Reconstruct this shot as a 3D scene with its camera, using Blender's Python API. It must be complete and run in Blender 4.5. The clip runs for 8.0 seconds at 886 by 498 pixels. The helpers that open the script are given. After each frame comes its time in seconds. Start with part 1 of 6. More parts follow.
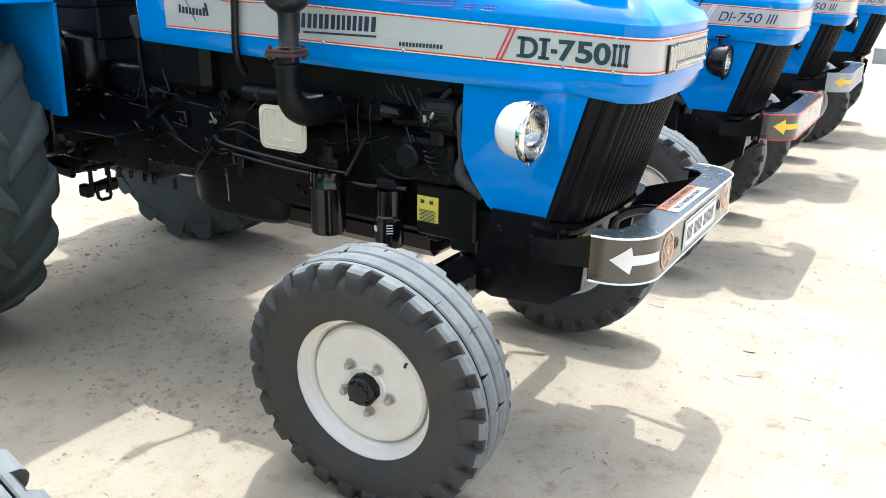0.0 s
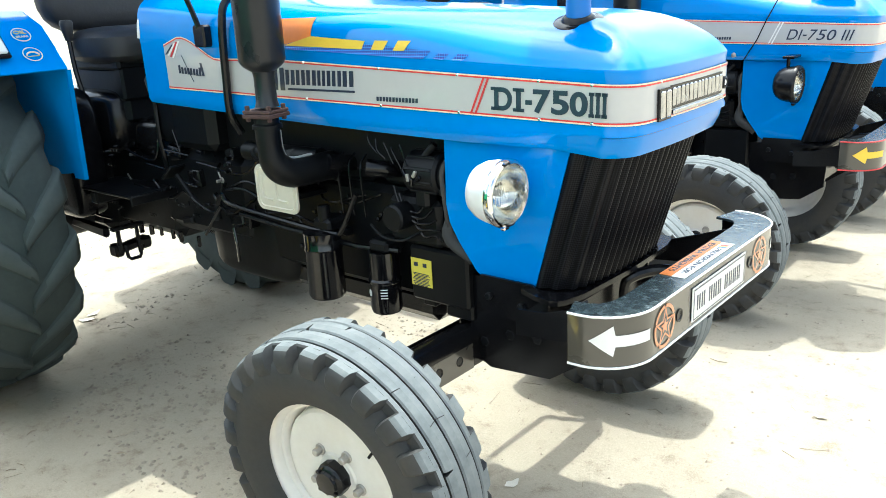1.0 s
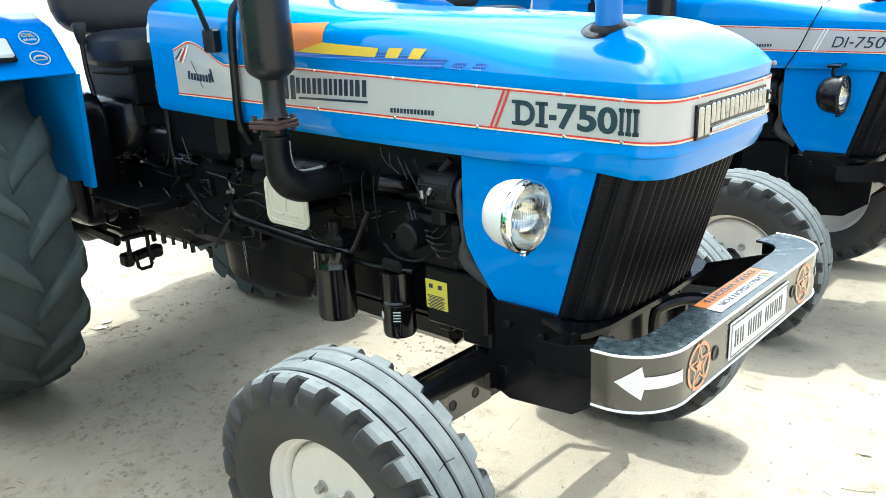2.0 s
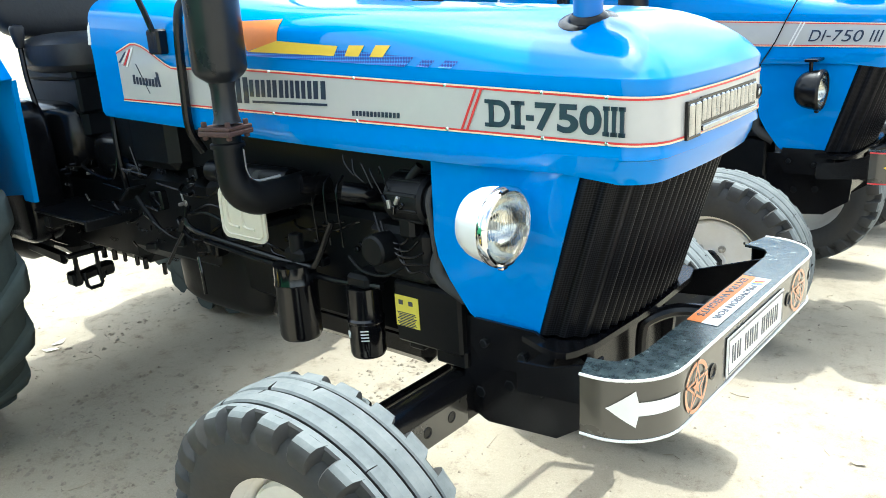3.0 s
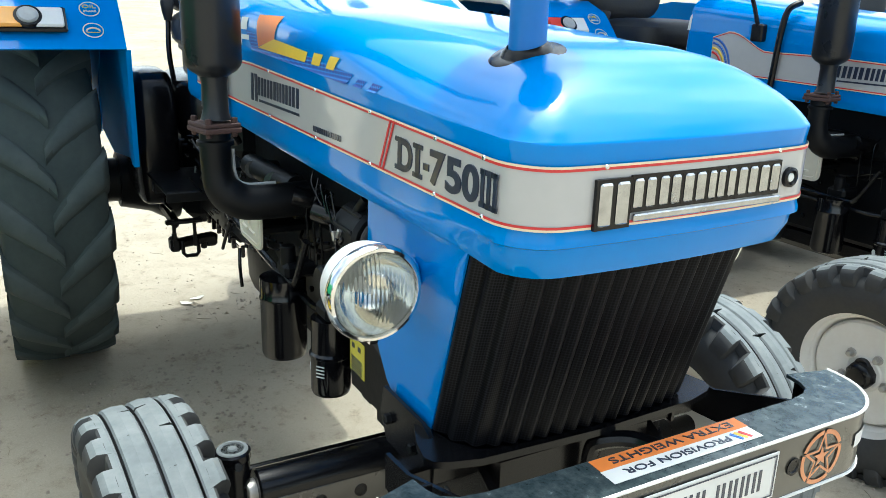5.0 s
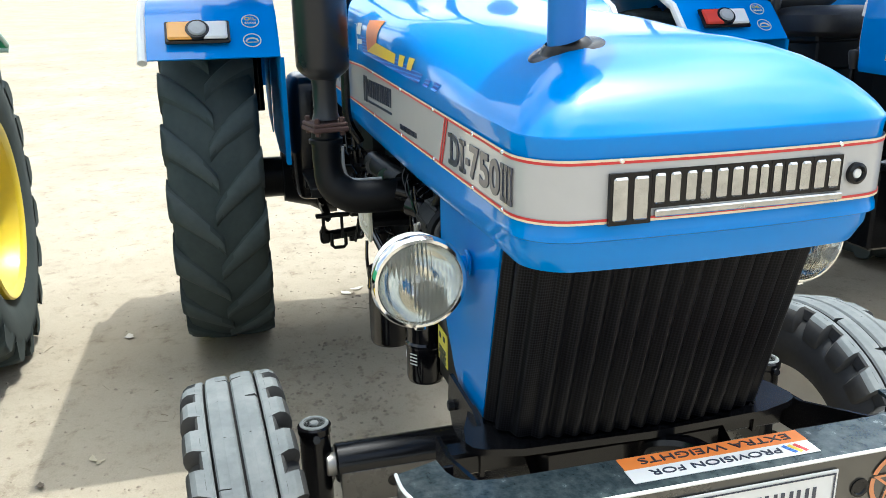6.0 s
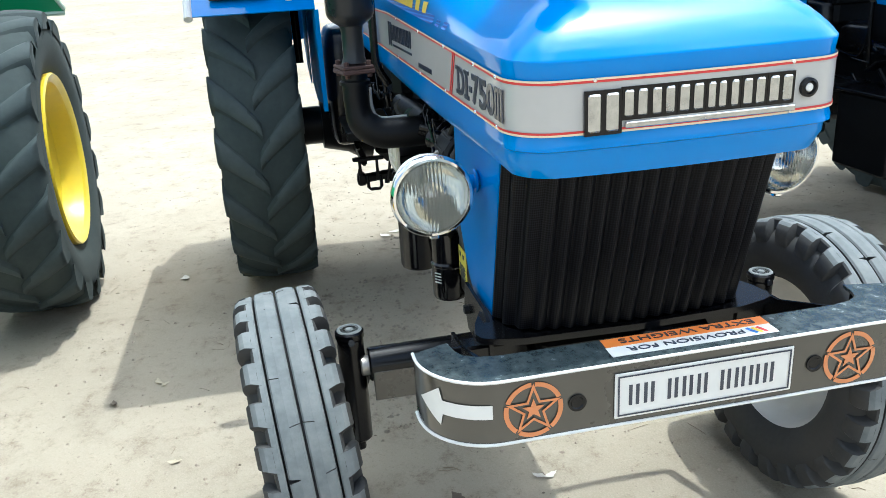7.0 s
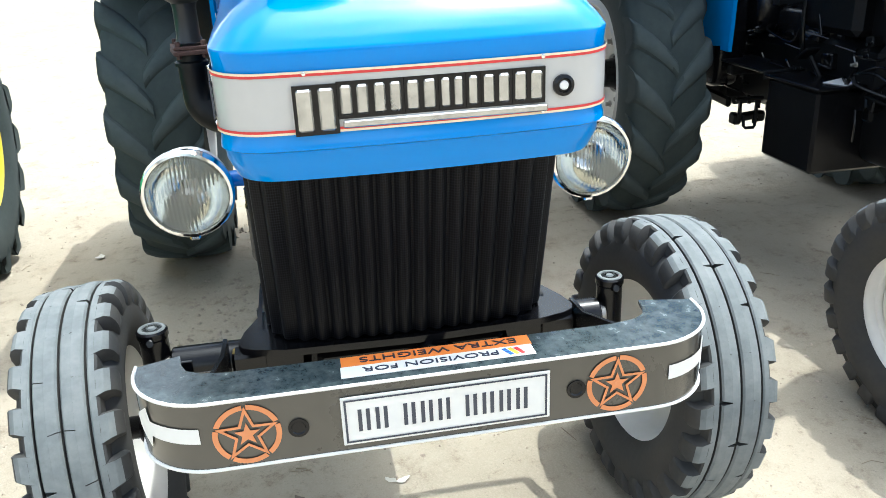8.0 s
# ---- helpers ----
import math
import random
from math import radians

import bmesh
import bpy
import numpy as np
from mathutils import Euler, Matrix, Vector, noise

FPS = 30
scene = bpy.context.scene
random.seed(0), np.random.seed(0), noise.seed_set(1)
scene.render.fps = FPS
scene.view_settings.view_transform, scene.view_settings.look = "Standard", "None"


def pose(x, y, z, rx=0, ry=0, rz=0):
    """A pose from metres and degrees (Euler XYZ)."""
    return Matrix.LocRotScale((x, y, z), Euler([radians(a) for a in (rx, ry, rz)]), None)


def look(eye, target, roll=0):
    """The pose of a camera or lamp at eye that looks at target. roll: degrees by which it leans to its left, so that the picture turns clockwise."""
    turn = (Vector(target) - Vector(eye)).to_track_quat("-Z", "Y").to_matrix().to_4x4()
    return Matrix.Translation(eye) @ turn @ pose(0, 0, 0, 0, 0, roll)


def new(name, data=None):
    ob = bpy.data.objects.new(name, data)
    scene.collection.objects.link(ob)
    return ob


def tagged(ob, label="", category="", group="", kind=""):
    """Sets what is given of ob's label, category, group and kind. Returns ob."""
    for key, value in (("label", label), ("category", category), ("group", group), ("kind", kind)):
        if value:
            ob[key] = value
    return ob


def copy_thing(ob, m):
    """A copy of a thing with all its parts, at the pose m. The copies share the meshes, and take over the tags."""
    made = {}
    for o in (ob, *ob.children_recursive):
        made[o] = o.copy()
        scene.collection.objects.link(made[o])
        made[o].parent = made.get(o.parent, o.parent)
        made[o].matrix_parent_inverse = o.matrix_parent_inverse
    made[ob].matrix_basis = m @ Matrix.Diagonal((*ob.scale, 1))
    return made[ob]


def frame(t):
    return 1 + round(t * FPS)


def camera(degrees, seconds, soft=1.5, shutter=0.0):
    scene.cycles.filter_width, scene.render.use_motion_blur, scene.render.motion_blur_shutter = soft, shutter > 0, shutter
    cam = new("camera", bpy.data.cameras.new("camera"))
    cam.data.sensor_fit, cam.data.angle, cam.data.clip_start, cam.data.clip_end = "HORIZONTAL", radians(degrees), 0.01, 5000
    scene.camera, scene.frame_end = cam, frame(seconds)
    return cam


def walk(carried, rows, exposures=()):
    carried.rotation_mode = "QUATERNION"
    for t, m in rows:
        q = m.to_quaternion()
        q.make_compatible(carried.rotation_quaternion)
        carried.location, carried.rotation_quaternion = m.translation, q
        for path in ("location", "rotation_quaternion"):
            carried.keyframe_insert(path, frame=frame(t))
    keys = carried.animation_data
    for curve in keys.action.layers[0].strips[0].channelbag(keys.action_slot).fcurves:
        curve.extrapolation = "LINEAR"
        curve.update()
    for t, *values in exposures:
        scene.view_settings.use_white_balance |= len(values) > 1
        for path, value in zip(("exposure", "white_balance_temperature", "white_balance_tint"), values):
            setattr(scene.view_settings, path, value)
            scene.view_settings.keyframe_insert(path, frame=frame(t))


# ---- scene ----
cam = camera(57.7, 8.0, 0.0)
PATH = [
    (0, (1.217, -2.327, 1.47), (0.228, -0.718, 0.813), 1.0),
    (0.5, (1.319, -2.05, 1.505), (0.179, -0.53, 0.88), -2.1),
    (1, (1.396, -1.903, 1.522), (0.151, -0.458, 0.92), -3.1),
    (1.5, (1.391, -1.831, 1.521), (0.108, -0.409, 0.946), -2.7),
    (1.7, (1.374, -1.797, 1.528), (0.058, -0.412, 0.936), -2.6),
    (2.8, (1.178, -1.679, 1.516), (-0.038, -0.211, 0.911), -3.7),
    (3, (1.207, -1.64, 1.503), (-0.035, -0.189, 0.911), -3.5),
    (3.5, (1.345, -1.498, 1.507), (0.006, -0.124, 0.941), -2.7),
    (4, (1.427, -1.342, 1.506), (0.047, -0.004, 0.951), -3.2),
    (4.2, (1.423, -1.228, 1.514), (0.014, 0.06, 0.918), -1.5),
    (5.3, (1.443, -0.754, 1.527), (-0.306, 0.019, 0.941), 0.6),
    (5.5, (1.473, -0.676, 1.536), (-0.313, -0.008, 0.934), -0.7),
    (6, (1.571, -0.671, 1.523), (-0.279, -0.193, 0.934), -1.1),
    (6.2, (1.655, -0.7, 1.515), (-0.181, -0.268, 0.848), -0.6),
    (6.5, (1.739, -0.715, 1.5), (-0.079, -0.363, 0.744), -0.6),
    (7, (1.811, -0.661, 1.513), (-0.033, -0.306, 0.825), -3.4),
    (7.5, (1.809, -0.431, 1.51), (-0.053, -0.098, 0.86), -2.8),
    (7.8, (1.812, -0.248, 1.516), (-0.041, 0.082, 0.84), -1.5),
    (8, (1.766, -0.167, 1.498), (-0.063, 0.145, 0.753), -2.5),
]
walk(cam, [(t, look(eye, target, roll)) for t, eye, target, roll in PATH],
     [(0, 1.12, 5920, 7), (0.5, 0.89, 5780, 4), (1, 1.33, 5950, -1), (3.5, 1.30, 5900, -2), (4.2, 1.20, 5900, -3), (5.3, 0.76, 5930, -1), (6.5, 0.81, 6130, 4), (7, 0.79, 5700, 1), (8, 1.07, 5880, 2)])

# ---- world and sun ----
SUN = Vector((-0.15, 0.275, 1.0)).normalized()
world = bpy.data.worlds.new("world")
scene.world = world
world.use_nodes = True
wn = world.node_tree
sky = wn.nodes.new("ShaderNodeTexSky")
sky.sky_type, sky.sun_disc = "NISHITA", False
sky.sun_elevation = math.asin(SUN.z)
sky.sun_rotation = math.atan2(SUN.x, SUN.y)
sky.dust_density, sky.air_density = 4.0, 1.0
# thin bright haze clouds over the whole sky
cloud, veil, grey, bright, blend = (wn.nodes.new("ShaderNode" + k) for k in ("TexNoise", "MapRange", "RGBToBW", "Math", "Mix"))
cloud.inputs["Scale"].default_value, cloud.inputs["Detail"].default_value, cloud.inputs["Roughness"].default_value = 2.4, 7, 0.55
veil.inputs[1].default_value, veil.inputs[2].default_value, veil.inputs[4].default_value = 0.42, 0.64, 0.92
bright.operation, bright.inputs[1].default_value = "MULTIPLY", 3.3
blend.data_type = "RGBA"
wn.links.new(cloud.outputs[0], veil.inputs[0])
wn.links.new(sky.outputs[0], grey.inputs[0])
wn.links.new(grey.outputs[0], bright.inputs[0])
wn.links.new(veil.outputs[0], blend.inputs[0])
wn.links.new(sky.outputs[0], blend.inputs[6])
wn.links.new(bright.outputs[0], blend.inputs[7])
wn.links.new(blend.outputs[2], wn.nodes["Background"].inputs[0])
wn.nodes["Background"].inputs[1].default_value = 0.15
sun = new("sun", bpy.data.lights.new("sun", "SUN"))
sun.data.energy, sun.data.angle, sun.data.color = 2.1, radians(0.5), (1.0, 0.955, 0.88)
sun.matrix_world = Matrix.Translation((0, 0, 20)) @ SUN.to_track_quat("Z", "Y").to_matrix().to_4x4()


# ---- materials ----
def material(name, color, rough=0.5, metal=0.0, grain=0.0, scale=60.0, stain=0.0, stain_scale=4.0, stain_color=None, bump=0.0, coat=0.0, spec=0.5):
    """Principled surface; grain: fine lightness variation, stain: broad blotches of stain_color, bump: fine relief."""
    m = bpy.data.materials.new(name)
    m.use_nodes = True
    nt = m.node_tree
    b = nt.nodes["Principled BSDF"]
    b.inputs["Base Color"].default_value = (*color, 1)
    b.inputs["Roughness"].default_value = rough
    b.inputs["Metallic"].default_value = metal
    b.inputs["Coat Weight"].default_value = coat
    b.inputs["Coat Roughness"].default_value = 0.06
    b.inputs["Specular IOR Level"].default_value = spec
    tc = nt.nodes.new("ShaderNodeTexCoord")
    out = None
    if grain > 0 or bump > 0:
        n1 = nt.nodes.new("ShaderNodeTexNoise")
        n1.inputs["Scale"].default_value, n1.inputs["Detail"].default_value = scale, 6
        nt.links.new(tc.outputs["Object"], n1.inputs["Vector"])
        mx = nt.nodes.new("ShaderNodeMix")
        mx.data_type = "RGBA"
        mx.inputs[6].default_value = (*[c * (1 - grain) for c in color], 1)
        mx.inputs[7].default_value = (*[min(1, c * (1 + grain)) for c in color], 1)
        nt.links.new(n1.outputs["Fac"], mx.inputs[0])
        out = mx.outputs[2]
        if bump > 0:
            bp = nt.nodes.new("ShaderNodeBump")
            bp.inputs["Strength"].default_value, bp.inputs["Distance"].default_value = bump, 0.004
            nt.links.new(n1.outputs["Fac"], bp.inputs["Height"])
            nt.links.new(bp.outputs["Normal"], b.inputs["Normal"])
    if stain > 0:
        n2 = nt.nodes.new("ShaderNodeTexNoise")
        n2.inputs["Scale"].default_value, n2.inputs["Detail"].default_value, n2.inputs["Roughness"].default_value = stain_scale, 8, 0.65
        nt.links.new(tc.outputs["Object"], n2.inputs["Vector"])
        rp = nt.nodes.new("ShaderNodeValToRGB")
        rp.color_ramp.elements[0].position, rp.color_ramp.elements[1].position = 0.42, 0.68
        rp.color_ramp.elements[0].color, rp.color_ramp.elements[1].color = (0, 0, 0, 1), (stain, stain, stain, 1)
        nt.links.new(n2.outputs["Fac"], rp.inputs[0])
        m2 = nt.nodes.new("ShaderNodeMix")
        m2.data_type = "RGBA"
        m2.inputs[6].default_value = (*color, 1)
        if out is not None:
            nt.links.new(out, m2.inputs[6])
        m2.inputs[7].default_value = (*(stain_color or color), 1)
        nt.links.new(rp.outputs[0], m2.inputs[0])
        out = m2.outputs[2]
        ad = nt.nodes.new("ShaderNodeMath")
        ad.operation = "MULTIPLY_ADD"
        ad.inputs[1].default_value, ad.inputs[2].default_value = 0.25, rough
        nt.links.new(rp.outputs[0], ad.inputs[0])
        nt.links.new(ad.outputs[0], b.inputs["Roughness"])
    if out is not None:
        nt.links.new(out, b.inputs["Base Color"])
    return m


BLUE = material("blue_paint", (0.0, 0.200, 0.61), 0.30, 0.0, 0.04, 25, 0.05, 3.0, (0.001, 0.19, 0.56), 0.0, 0.7, 0.10)
BLUE.node_tree.nodes["Principled BSDF"].inputs["Coat Roughness"].default_value = 0.05
BLUE_DARK = material("deep_blue_paint", (0.004, 0.09, 0.42), 0.35, 0.0, 0.08, 25, 0.2, 4.0, (0.08, 0.15, 0.3), 0.0, 0.3)
# copy of the blue paint, dulled so the shaded fender walls stay dark
BLUE_DULL = material("shaded_blue_paint", (0.0, 0.20, 0.56), 0.6, 0.0, 0.06, 25, 0.25, 4.0, (0.03, 0.16, 0.38), 0.0, 0.0, 0.12)
STRIP = material("grey_strip", (0.445, 0.435, 0.42), 0.4, 0.0, 0.04, 40, coat=0.8)
RED = material("red_line", (0.55, 0.03, 0.03), 0.4, 0.0, 0.05, 40)
CREAM = material("cream_line", (0.72, 0.62, 0.42), 0.4, 0.0, 0.05, 40)
NAVY = material("navy_print", (0.012, 0.020, 0.045), 0.4, 0.0, 0.1, 60, coat=0.8)
ORANGE = material("orange_print", (0.72, 0.21, 0.04), 0.45, 0.0, 0.06, 60)
YELLOW = material("yellow_print", (0.75, 0.52, 0.05), 0.45, 0.0, 0.06, 60)
VIOLET = material("violet_print", (0.06, 0.14, 0.47), 0.5, 0.0, 0.1, 60)
WHITE = material("white_paint", (0.74, 0.73, 0.70), 0.45, 0.0, 0.05, 40, 0.2, 6.0, (0.5, 0.46, 0.4))
COVER = material("cream_cover_paint", (0.62, 0.58, 0.47), 0.4, 0.0, 0.05, 40, 0.2, 8.0, (0.42, 0.37, 0.28))
BLACK = material("black_paint", (0.004, 0.004, 0.005), 0.22, 0.0, 0.3, 30, 0.2, 6.0, (0.011, 0.011, 0.011), 0.04, 0.0, 0.32)
GLOSS = material("glossy_black_enamel", (0.009, 0.011, 0.015), 0.27, 0.0, 0.2, 30, 0.2, 8.0, (0.03, 0.03, 0.03), 0.02, 0.0, 0.38)
ENAMEL = material("shiny_black_enamel", (0.004, 0.004, 0.005), 0.13, 0.0, 0.2, 30, 0.0, 8.0, None, 0.0, 0.0, 0.5)
BLACK_OLD = material("dusty_black_metal", (0.0035, 0.004, 0.005), 0.40, 0.0, 0.3, 40, 0.25, 9.0, (0.010, 0.010, 0.010), 0.15, 0.0, 0.2)
RUBBER = material("tyre_rubber", (0.028, 0.029, 0.030), 0.75, 0.0, 0.25, 70, 0.45, 7.0, (0.068, 0.058, 0.046), 0.15)
LUG = material("dusty_lug_tops", (0.042, 0.056, 0.057), 0.8, 0.0, 0.15, 50, 0.55, 5.0, (0.086, 0.100, 0.096), 0.1, 0.0, 0.3)
RUBBER_WORN = material("worn_dusty_tread", (0.125, 0.138, 0.140), 0.85, 0.0, 0.2, 60, 0.7, 11.0, (0.215, 0.225, 0.22), 0.2)
RUBBER_GREEN = material("rear_tyre_rubber", (0.030, 0.042, 0.042), 0.8, 0.0, 0.15, 50, 0.6, 3.5, (0.070, 0.082, 0.077), 0.1, 0.0, 0.3)
RIM = material("cream_rim_paint", (0.70, 0.68, 0.64), 0.42, 0.0, 0.05, 40, 0.3, 7.0, (0.52, 0.46, 0.37), 0.03)
STEEL = material("bolt_steel", (0.42, 0.40, 0.37), 0.45, 0.8, 0.15, 90)
WORN_CHROME = material("worn_chrome", (0.50, 0.51, 0.52), 0.16, 1.0, 0.2, 70, 0.5, 26.0, (0.24, 0.24, 0.24), 0.15)
PIPE_BLUE = material("pipe_blue_paint", (0.002, 0.15, 0.50), 0.3, 0.0, 0.05, 25, 0.1, 4.0, (0.05, 0.2, 0.45))
CHROME = material("chrome", (0.80, 0.80, 0.80), 0.08, 1.0, 0.03, 40)
GREY_STEEL = material("scuffed_grey_steel", (0.36, 0.37, 0.37), 0.4, 0.2, 0.15, 60, 0.5, 9.0, (0.20, 0.21, 0.21), 0.1)
SILVER = material("silver_paint", (0.74, 0.74, 0.72), 0.32, 0.15, 0.05, 50)
RUST = material("rusty_flange", (0.065, 0.034, 0.028), 0.8, 0.1, 0.4, 80, 0.5, 12.0, (0.05, 0.03, 0.03), 0.3)
SEAT = material("black_vinyl", (0.020, 0.020, 0.022), 0.5, 0.0, 0.2, 80, 0.3, 8.0, (0.05, 0.047, 0.043), 0.2)
BUMPER = material("olive_black_bumper", (0.040, 0.037, 0.030), 0.26, 0.0, 0.12, 40, 0.4, 4.0, (0.060, 0.053, 0.042), 0.0, 1.0)
FLANGE = material("scuffed_bumper_top", (0.026, 0.038, 0.042), 0.20, 0.0, 0.6, 220, 0.34, 38.0, (0.15, 0.18, 0.185), 0.08)
STAR = material("orange_star", (0.60, 0.20, 0.06), 0.35, 0.0, 0.06, 60, coat=1.0)
LABEL = material("yellow_label", (0.72, 0.60, 0.07), 0.5, 0.0, 0.05, 60)
PALE_EDGE = material("pale_green_edge", (0.50, 0.60, 0.48), 0.45, 0.0, 0.05, 40, 0.2, 8.0, (0.40, 0.48, 0.38))
GREEN = material("green_paint", (0.03, 0.30, 0.12), 0.3, 0.0, 0.05, 25, 0.2, 4.0, (0.1, 0.2, 0.1), 0.0, 0.4)
RIM_YELLOW = material("yellow_rim_paint", (0.78, 0.58, 0.02), 0.35, 0.0, 0.05, 40, 0.2, 6.0, (0.5, 0.4, 0.1), 0.0, 0.3)
LENS_ORANGE = material("amber_lens", (0.78, 0.36, 0.07), 0.2, 0.0, 0.05, 200)
LENS_WHITE = material("clear_lens", (0.70, 0.70, 0.68), 0.2, 0.0, 0.05, 200)
LENS_RED = material("red_lens", (0.55, 0.05, 0.03), 0.2, 0.0, 0.05, 200)
LEAF = material("dry_leaf", (0.42, 0.36, 0.26), 0.8, 0.0, 0.2, 60)
REFLECTOR = material("lamp_reflector", (0.66, 0.66, 0.62), 0.10, 1.0, 0.03, 40)
GRILLE = material("grille_mesh", (0.005, 0.005, 0.006), 0.40, 0.0, 0.4, 60, 0, 4, None, 0.0, 0.0, 0.11)


def perforate(m, scale, dark, light, axes=(0.0, 1.0, 0.75)):
    """Rows of tiny punched holes between brighter wires."""
    nt = m.node_tree
    tc, mp, vo, rp = (nt.nodes.new("ShaderNode" + k) for k in ("TexCoord", "Mapping", "TexVoronoi", "ValToRGB"))
    mp.inputs["Scale"].default_value = axes
    vo.inputs["Scale"].default_value, vo.inputs["Randomness"].default_value = scale, 0.0
    rp.color_ramp.elements[0].position, rp.color_ramp.elements[1].position = 0.34, 0.52
    rp.color_ramp.elements[0].color, rp.color_ramp.elements[1].color = (*dark, 1), (*light, 1)
    nt.links.new(tc.outputs["Object"], mp.inputs["Vector"])
    nt.links.new(mp.outputs[0], vo.inputs["Vector"])
    nt.links.new(vo.outputs["Distance"], rp.inputs[0])
    nt.links.new(rp.outputs[0], nt.nodes["Principled BSDF"].inputs["Base Color"])


perforate(VIOLET, 130.0, (0.02, 0.045, 0.30), (0.05, 0.26, 0.70), (1.0, 0.0, 1.0))
perforate(GRILLE, 260.0, (0.0010, 0.0010, 0.0014), (0.013, 0.013, 0.016))
GLASS = bpy.data.materials.new("lamp_glass")
GLASS.use_nodes = True
gb = GLASS.node_tree.nodes["Principled BSDF"]
gb.inputs["Transmission Weight"].default_value, gb.inputs["Roughness"].default_value, gb.inputs["IOR"].default_value = 1.0, 0.01, 1.35
gb.inputs["Base Color"].default_value = (0.95, 0.95, 0.92, 1)


# ---- mesh tools ----
class Geo:
    """Gathers verts and faces of one mesh."""

    def __init__(self):
        self.v, self.f = [], []

    def add(self, verts, faces, m=None):
        n = len(self.v)
        self.v += [tuple(m @ Vector(p)) for p in verts] if m is not None else [tuple(p) for p in verts]
        self.f += [tuple(i + n for i in f) for f in faces]
        return self

    def box(self, sx, sy, sz, m=None, ch=0.0):
        """A box of full size sx, sy, sz round the origin, with chamfers ch."""
        hx, hy, hz = sx / 2, sy / 2, sz / 2
        ch = min(ch, hx * 0.9, hy * 0.9, hz * 0.9)
        if ch <= 0:
            v = [(x, y, z) for x in (-hx, hx) for y in (-hy, hy) for z in (-hz, hz)]
            f = [(0, 1, 3, 2), (4, 6, 7, 5), (0, 4, 5, 1), (2, 3, 7, 6), (0, 2, 6, 4), (1, 5, 7, 3)]
            return self.add(v, f, m)
        v, idx = [], {}
        for x in (-1, 1):
            for y in (-1, 1):
                for z in (-1, 1):
                    for a in range(3):
                        p = [x * (hx - ch), y * (hy - ch), z * (hz - ch)]
                        p[a] = (x, y, z)[a] * (hx, hy, hz)[a]
                        idx[(x, y, z, a)] = len(v)
                        v.append(p)
        f = []
        for a in range(3):
            b, c = (a + 1) % 3, (a + 2) % 3
            for s in (-1, 1):
                q = []
                for sb, sc in ((-1, -1), (1, -1), (1, 1), (-1, 1)):
                    k = [0, 0, 0]
                    k[a], k[b], k[c] = s, sb, sc
                    q.append(idx[(*k, a)])
                f.append(tuple(q if s > 0 else q[::-1]))
            for sb in (-1, 1):
                for sc in (-1, 1):
                    lo, hi = [0, 0, 0], [0, 0, 0]
                    lo[a], lo[b], lo[c] = -1, sb, sc
                    hi[a], hi[b], hi[c] = 1, sb, sc
                    q = (idx[(*lo, b)], idx[(*hi, b)], idx[(*hi, c)], idx[(*lo, c)])
                    f.append(q if sb * sc < 0 else q[::-1])
        for x in (-1, 1):
            for y in (-1, 1):
                for z in (-1, 1):
                    q = (idx[(x, y, z, 0)], idx[(x, y, z, 1)], idx[(x, y, z, 2)])
                    f.append(q if x * y * z > 0 else q[::-1])
        return self.add(v, f, m)

    def lathe(self, profile, seg=32, m=None, arc=None):
        """Turns (radius, height) points round z."""
        v, f = [], []
        n = len(profile)
        full = arc is None
        cols = seg if full else seg + 1
        for i in range(cols):
            a = (math.tau if full else arc) * i / seg
            for r, h in profile:
                v.append((r * math.cos(a), r * math.sin(a), h))
        for i in range(seg):
            j = (i + 1) % cols
            for k in range(n - 1):
                f.append((i * n + k, j * n + k, j * n + k + 1, i * n + k + 1))
        return self.add(v, f, m)

    def cyl(self, r, h, m=None, seg=24, ch=0.0, r2=None):
        """A closed cylinder from z = 0 to h."""
        r2 = r if r2 is None else r2
        c = min(ch, r * 0.5, h * 0.4)
        prof = [(0.0001, 0), (r - c, 0), (r, c), (r2, h - c), (r2 - c, h), (0.0001, h)] if c > 0 else [(0.0001, 0), (r, 0), (r2, h), (0.0001, h)]
        return self.lathe(prof, seg, m)

    def tube(self, pts, r, seg=10, m=None, closed=True):
        """A round tube along points; r may be a list."""
        pts = [Vector(p) for p in pts]
        rs = r if isinstance(r, (list, tuple)) else [r] * len(pts)
        v, f, up = [], [], None
        for i, p in enumerate(pts):
            d = (pts[min(i + 1, len(pts) - 1)] - pts[max(i - 1, 0)]).normalized()
            if up is None:
                up = d.orthogonal().normalized()
            up = (up - d * up.dot(d)).normalized()
            side = d.cross(up)
            for k in range(seg):
                a = math.tau * k / seg
                v.append(p + (up * math.cos(a) + side * math.sin(a)) * rs[i])
        for i in range(len(pts) - 1):
            for k in range(seg):
                l = (k + 1) % seg
                f.append((i * seg + k, i * seg + l, (i + 1) * seg + l, (i + 1) * seg + k))
        if closed:
            f.append(tuple(range(seg))[::-1])
            f.append(tuple((len(pts) - 1) * seg + k for k in range(seg)))
        return self.add(v, f, m)

    def prism(self, poly, h, m=None):
        """Extrudes a flat polygon (x, y) from z = 0 to h."""
        n = len(poly)
        v = [(x, y, 0) for x, y in poly] + [(x, y, h) for x, y in poly]
        f = [tuple(range(n))[::-1], tuple(range(n, 2 * n))]
        f += [(i, (i + 1) % n, n + (i + 1) % n, n + i) for i in range(n)]
        return self.add(v, f, m)

